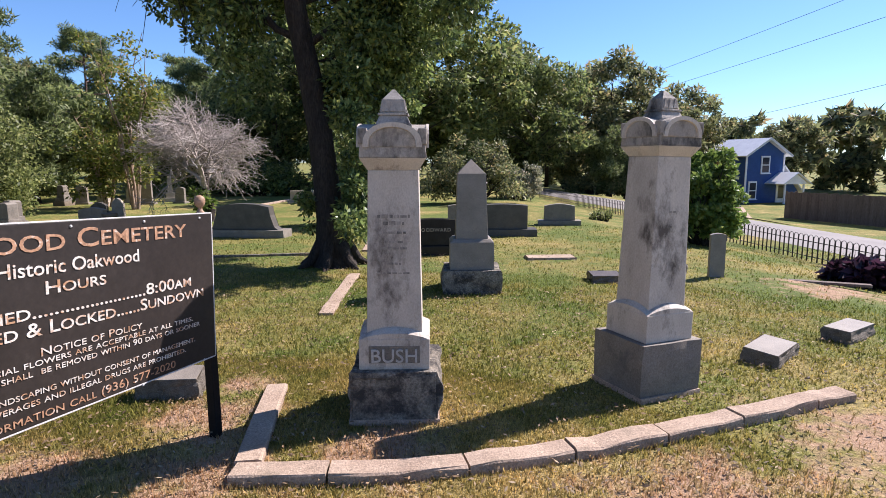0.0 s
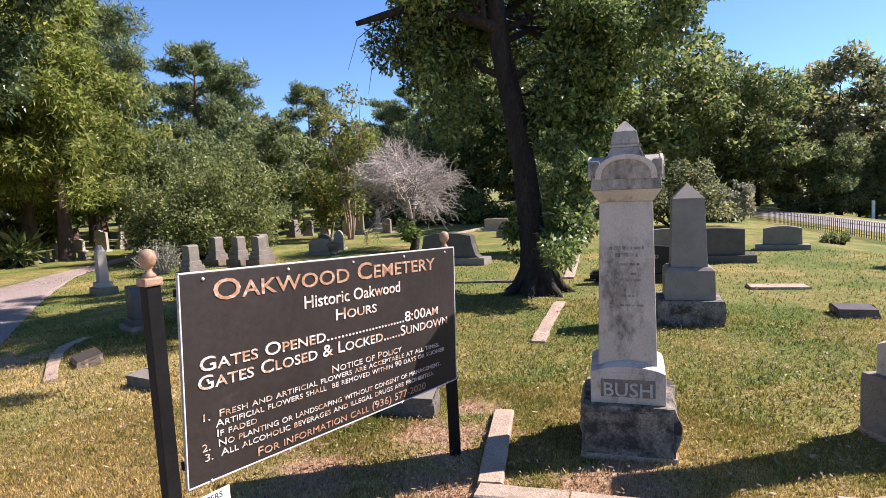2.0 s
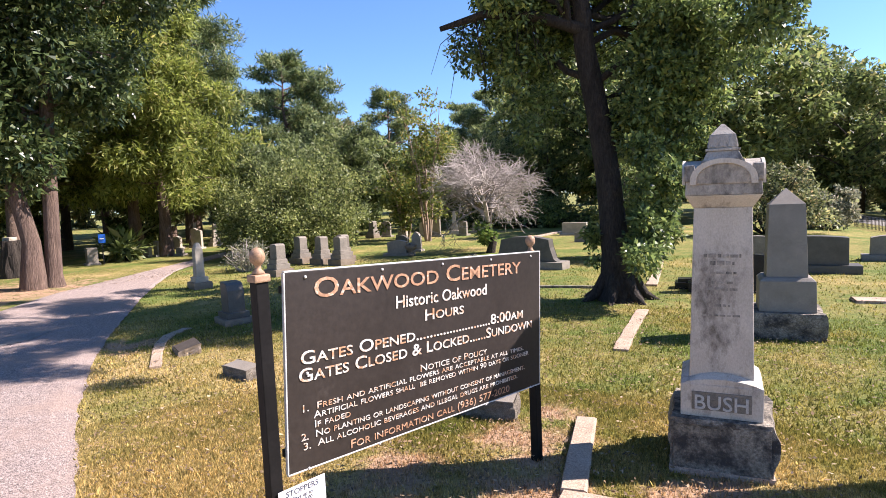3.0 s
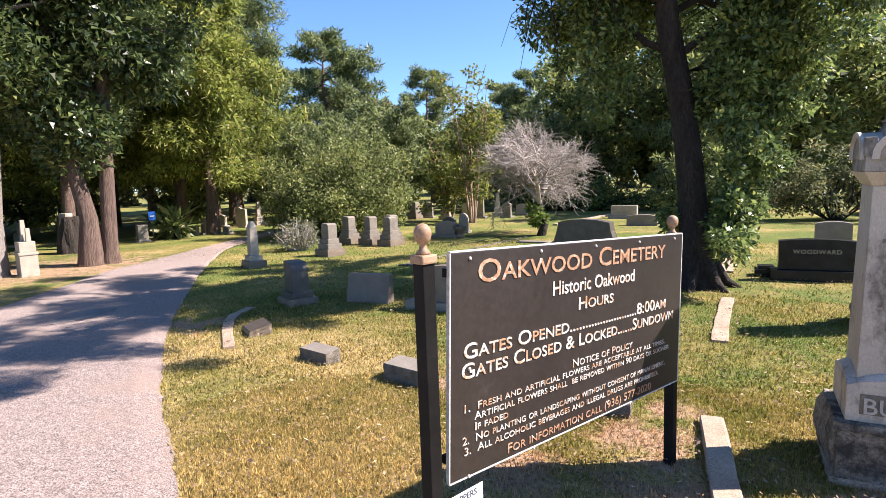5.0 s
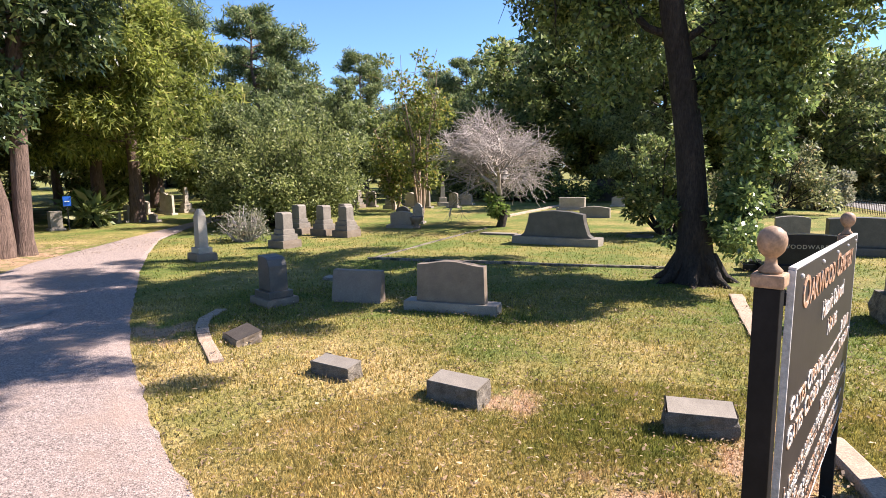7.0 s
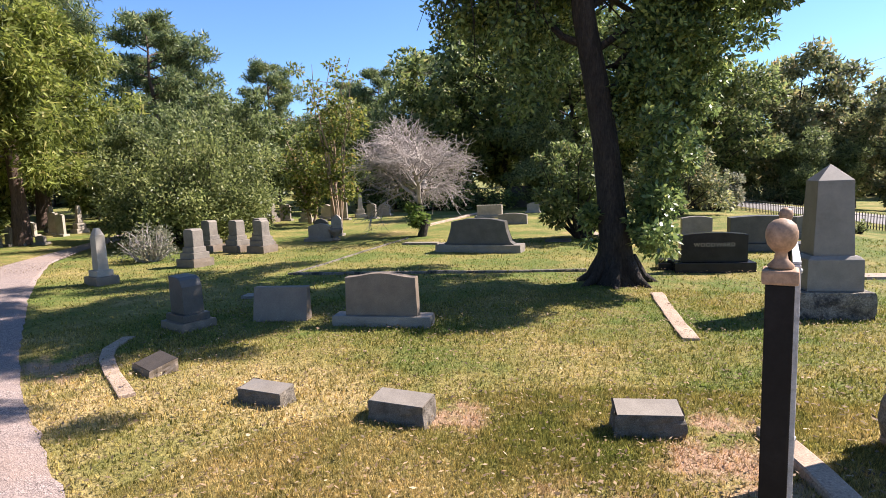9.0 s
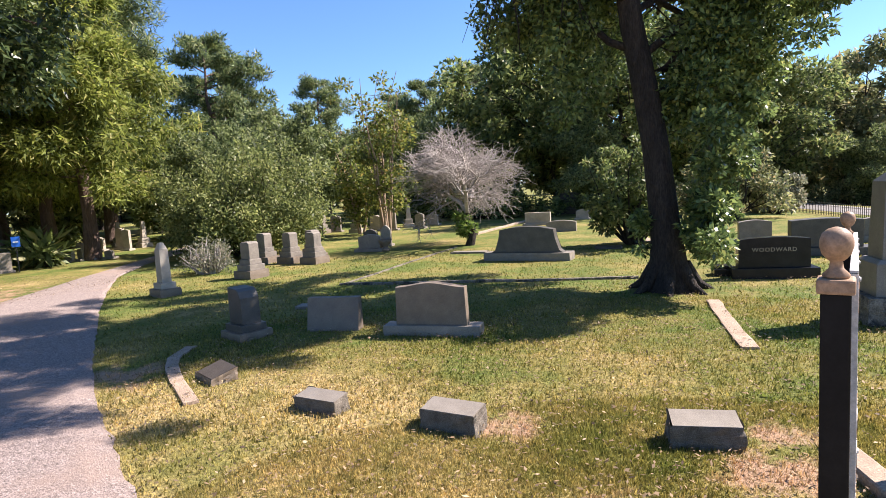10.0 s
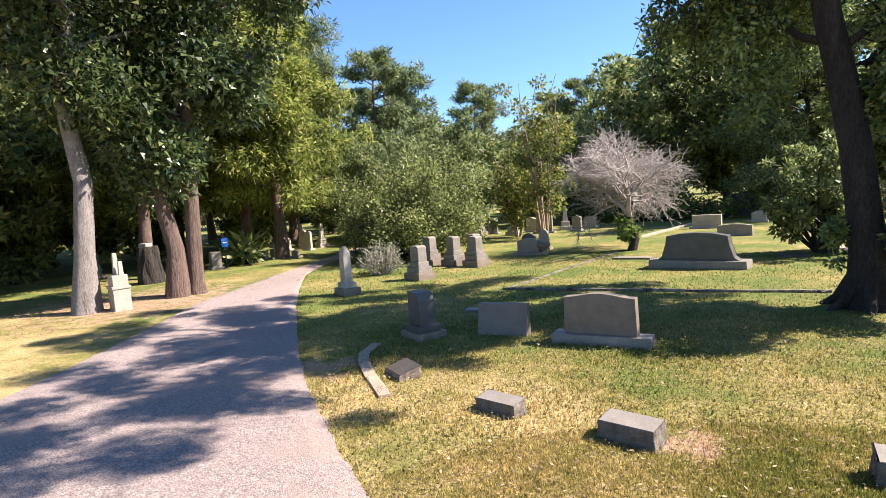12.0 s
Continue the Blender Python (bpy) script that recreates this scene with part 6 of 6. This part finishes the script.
for bx, by, turn, sc in ((12.8, 42, 90, 0.86), (13.5, 36.5, 200, 0.72), (7.5, 47, 300, 1.0), (28, 54, 20, 0.7), (26, 62, 230, 0.65), (37, 50, 60, 0.4), (41, 46, 10, 0.5), (16, 50, 130, 0.78), (-33, 40, 10, 1.0), (46, 60, 100, 0.6), (20, 66, 240, 0.72), (-40, 30, 60, 1.0), (-40, 15, 260, 1.0), (55, 50, 100, 0.7), (-42, 2, 80, 1.0)):
    again(round_b, bx, by, turn, sc)
ever = tree_thing("evergreen_tree", broadleaf(53, 4.6, 0.4, 2.3, 0.12, 24, 17000, (0.19, 0.085), sub=4, blade=True), M_BARK, L_EVER, -16.9, 21.2, 0, "rounded grey-green evergreen behind the bush", group="evergreens")
for bx, by, turn, sc in ((-18.9, 18.6, 90, 0.85), (-14.6, 25.0, 150, 0.9), (-15.0, 14.8, 220, 0.72), (-4.6, 26, 20, 0.75), (-20.5, 24.5, 300, 1.1), (8.4, 35.5, 30, 0.75), (10.5, 37, 200, 0.8), (-12.5, 28, 20, 0.9)):
    again(ever, bx, by, turn, sc)
under = tree_thing("understory_tree", broadleaf(54, 5.0, 0.3, 2.6, 0.1, 20, 6500, (0.31, 0.155), sub=3, blade=True), M_BARK, L_BROAD, -25.5, 11.0, 0, "leafy undergrowth in the shade of the wood", group="undergrowth")
for bx, by, turn, sc in ((-26.5, 7.0, 60, 1.0), (-24.5, 15.5, 120, 0.9), (-27, 18.5, 200, 1.0), (-25.5, 2.5, 260, 0.9), (-22.5, 20.5, 20, 0.9), (-30, 11, 70, 1.1), (-28, 24, 130, 1.0), (-21, 28, 170, 1.0), (-16, 32, 300, 0.9), (-10.5, 31, 10, 0.9), (-5.5, 35, 90, 1.0), (-1, 31, 150, 0.9), (3, 37, 250, 0.9), (12, 46, 20, 0.9), (-30, 29, 60, 1.0), (-25, 33, 60, 1.0), (-22, -4, 160, 0.9), (-21.5, 3.5, 40, 0.8), (-23.5, 5.8, 10, 0.9)):
    again(under, bx, by, turn, sc)

rng = np.random.default_rng(91)
far_wood = tree_thing("thicket", broadleaf(55, 5.0, 0.2, 2.8, 0.1, 14, 3000, (0.56, 0.33), sub=3, blade=True), M_BARK, L_BROAD2, -48, 44, 0, "dense far thicket closing the cemetery", group="far thicket", scale=1.4)
for i in range(44):       # the far edge of the wood all round
    a = radians(-78 + 3.4 * i + rng.normal() * 0.8)
    d = 62 + 16 * rng.random()
    again(far_wood, -1 + d * math.sin(a), d * math.cos(a), i * 47, 1.15 + 0.5 * rng.random())
again(dark, -18.9, 7.7, 130, 0.95)


# ---- grass and fallen leaves ----
def drive_edge_x(y):
    p = np.array(DRIVE_RIGHT)
    return np.interp(y, p[:, 1], p[:, 0])


def grass_mesh():
    rng = np.random.default_rng(77)
    sets = []
    for reach, n, h, wide in ((2.8, 200000, 0.017, 0.6), (6.5, 160000, 0.019, 0.92), (13.0, 62000, 0.024, 1.9)):
        r, t = reach * rng.random(n) ** 0.62, (rng.random(n) - 0.06) * math.pi * 1.12
        x, y = -0.9 + r * np.cos(t) * 1.25, 0.9 + r * np.sin(t)
        keep = x > drive_edge_x(y) + 0.02 * rng.normal(size=n)
        for wx, wy, wr in WORN:      # few blades where the earth is bare
            d = np.hypot(x - wx, y - wy) / wr
            keep &= rng.random(n) > np.clip(1.2 - d, 0, 0.7)
        x, y = x[keep], y[keep]
        n = len(x)
        a = rng.random(n) * 2 * math.pi
        w = 0.0035 + 0.003 * rng.random(n)
        w = w * wide
        hh = h * (0.4 + 0.9 * rng.random(n))
        b = rng.random(n) * 2 * math.pi
        lean = hh * (0.4 + 0.9 * rng.random(n))
        z = gz(x, y) - 0.02
        p = np.stack([x, y, z], 1)
        side = np.stack([np.cos(a) * w, np.sin(a) * w, np.zeros(n)], 1)
        tip = np.stack([np.cos(b) * lean, np.sin(b) * lean, hh + 0.02], 1)
        sets.append(np.stack([p - side * 1.2, p + side * 1.2, p + tip], 1))
    return faces_mesh("grass", np.concatenate(sets))


tagged(part("grass", grass_mesh(), M_BLADE), "short mown grass blades, green and straw-coloured", "grass", kind="stuff")


def litter_mesh():
    rng = np.random.default_rng(78)
    spots = ((-6.5, 4.0, 0.0, 6.0, 15000), (-9.0, 5.0, 5.5, 9.5, 4000), (-1.9, -0.6, 2.0, 3.1, 170), (-0.9, 3.4, 0.9, 2.3, 900), (-17.0, -12.5, 1.0, 9.0, 12000), (-4.5, 0.5, 0.0, 2.6, 1300), (-3.5, 0.5, 6.5, 9.0, 900))
    out = []
    for x0, x1, y0, y1, n in spots:
        x, y = x0 + (x1 - x0) * rng.random(n), y0 + (y1 - y0) * rng.random(n)
        off = (x > drive_edge_x(y)) | (x < -12.4)
        x, y = x[off], y[off]
        n = len(x)
        a = rng.random(n) * 2 * math.pi
        ln = 0.007 + 0.015 * rng.random(n)
        w = ln * (0.25 + 0.25 * rng.random(n))
        z = gz(x, y) + 0.016 + 0.02 * rng.random(n)
        d = np.stack([np.cos(a), np.sin(a), rng.normal(size=n) * 0.25], 1)
        s = np.stack([-np.sin(a), np.cos(a), rng.normal(size=n) * 0.3], 1)
        p = np.stack([x, y, z], 1)
        out.append(np.stack([p - d * ln[:, None], p + s * w[:, None], p + d * ln[:, None], p - s * w[:, None]], 1))
    return faces_mesh("fallen_leaves", np.concatenate(out))


tagged(part("fallen_leaves", litter_mesh(), L_LITTER), "scattered dry brown leaves on turf and earth", "leaves", kind="stuff")
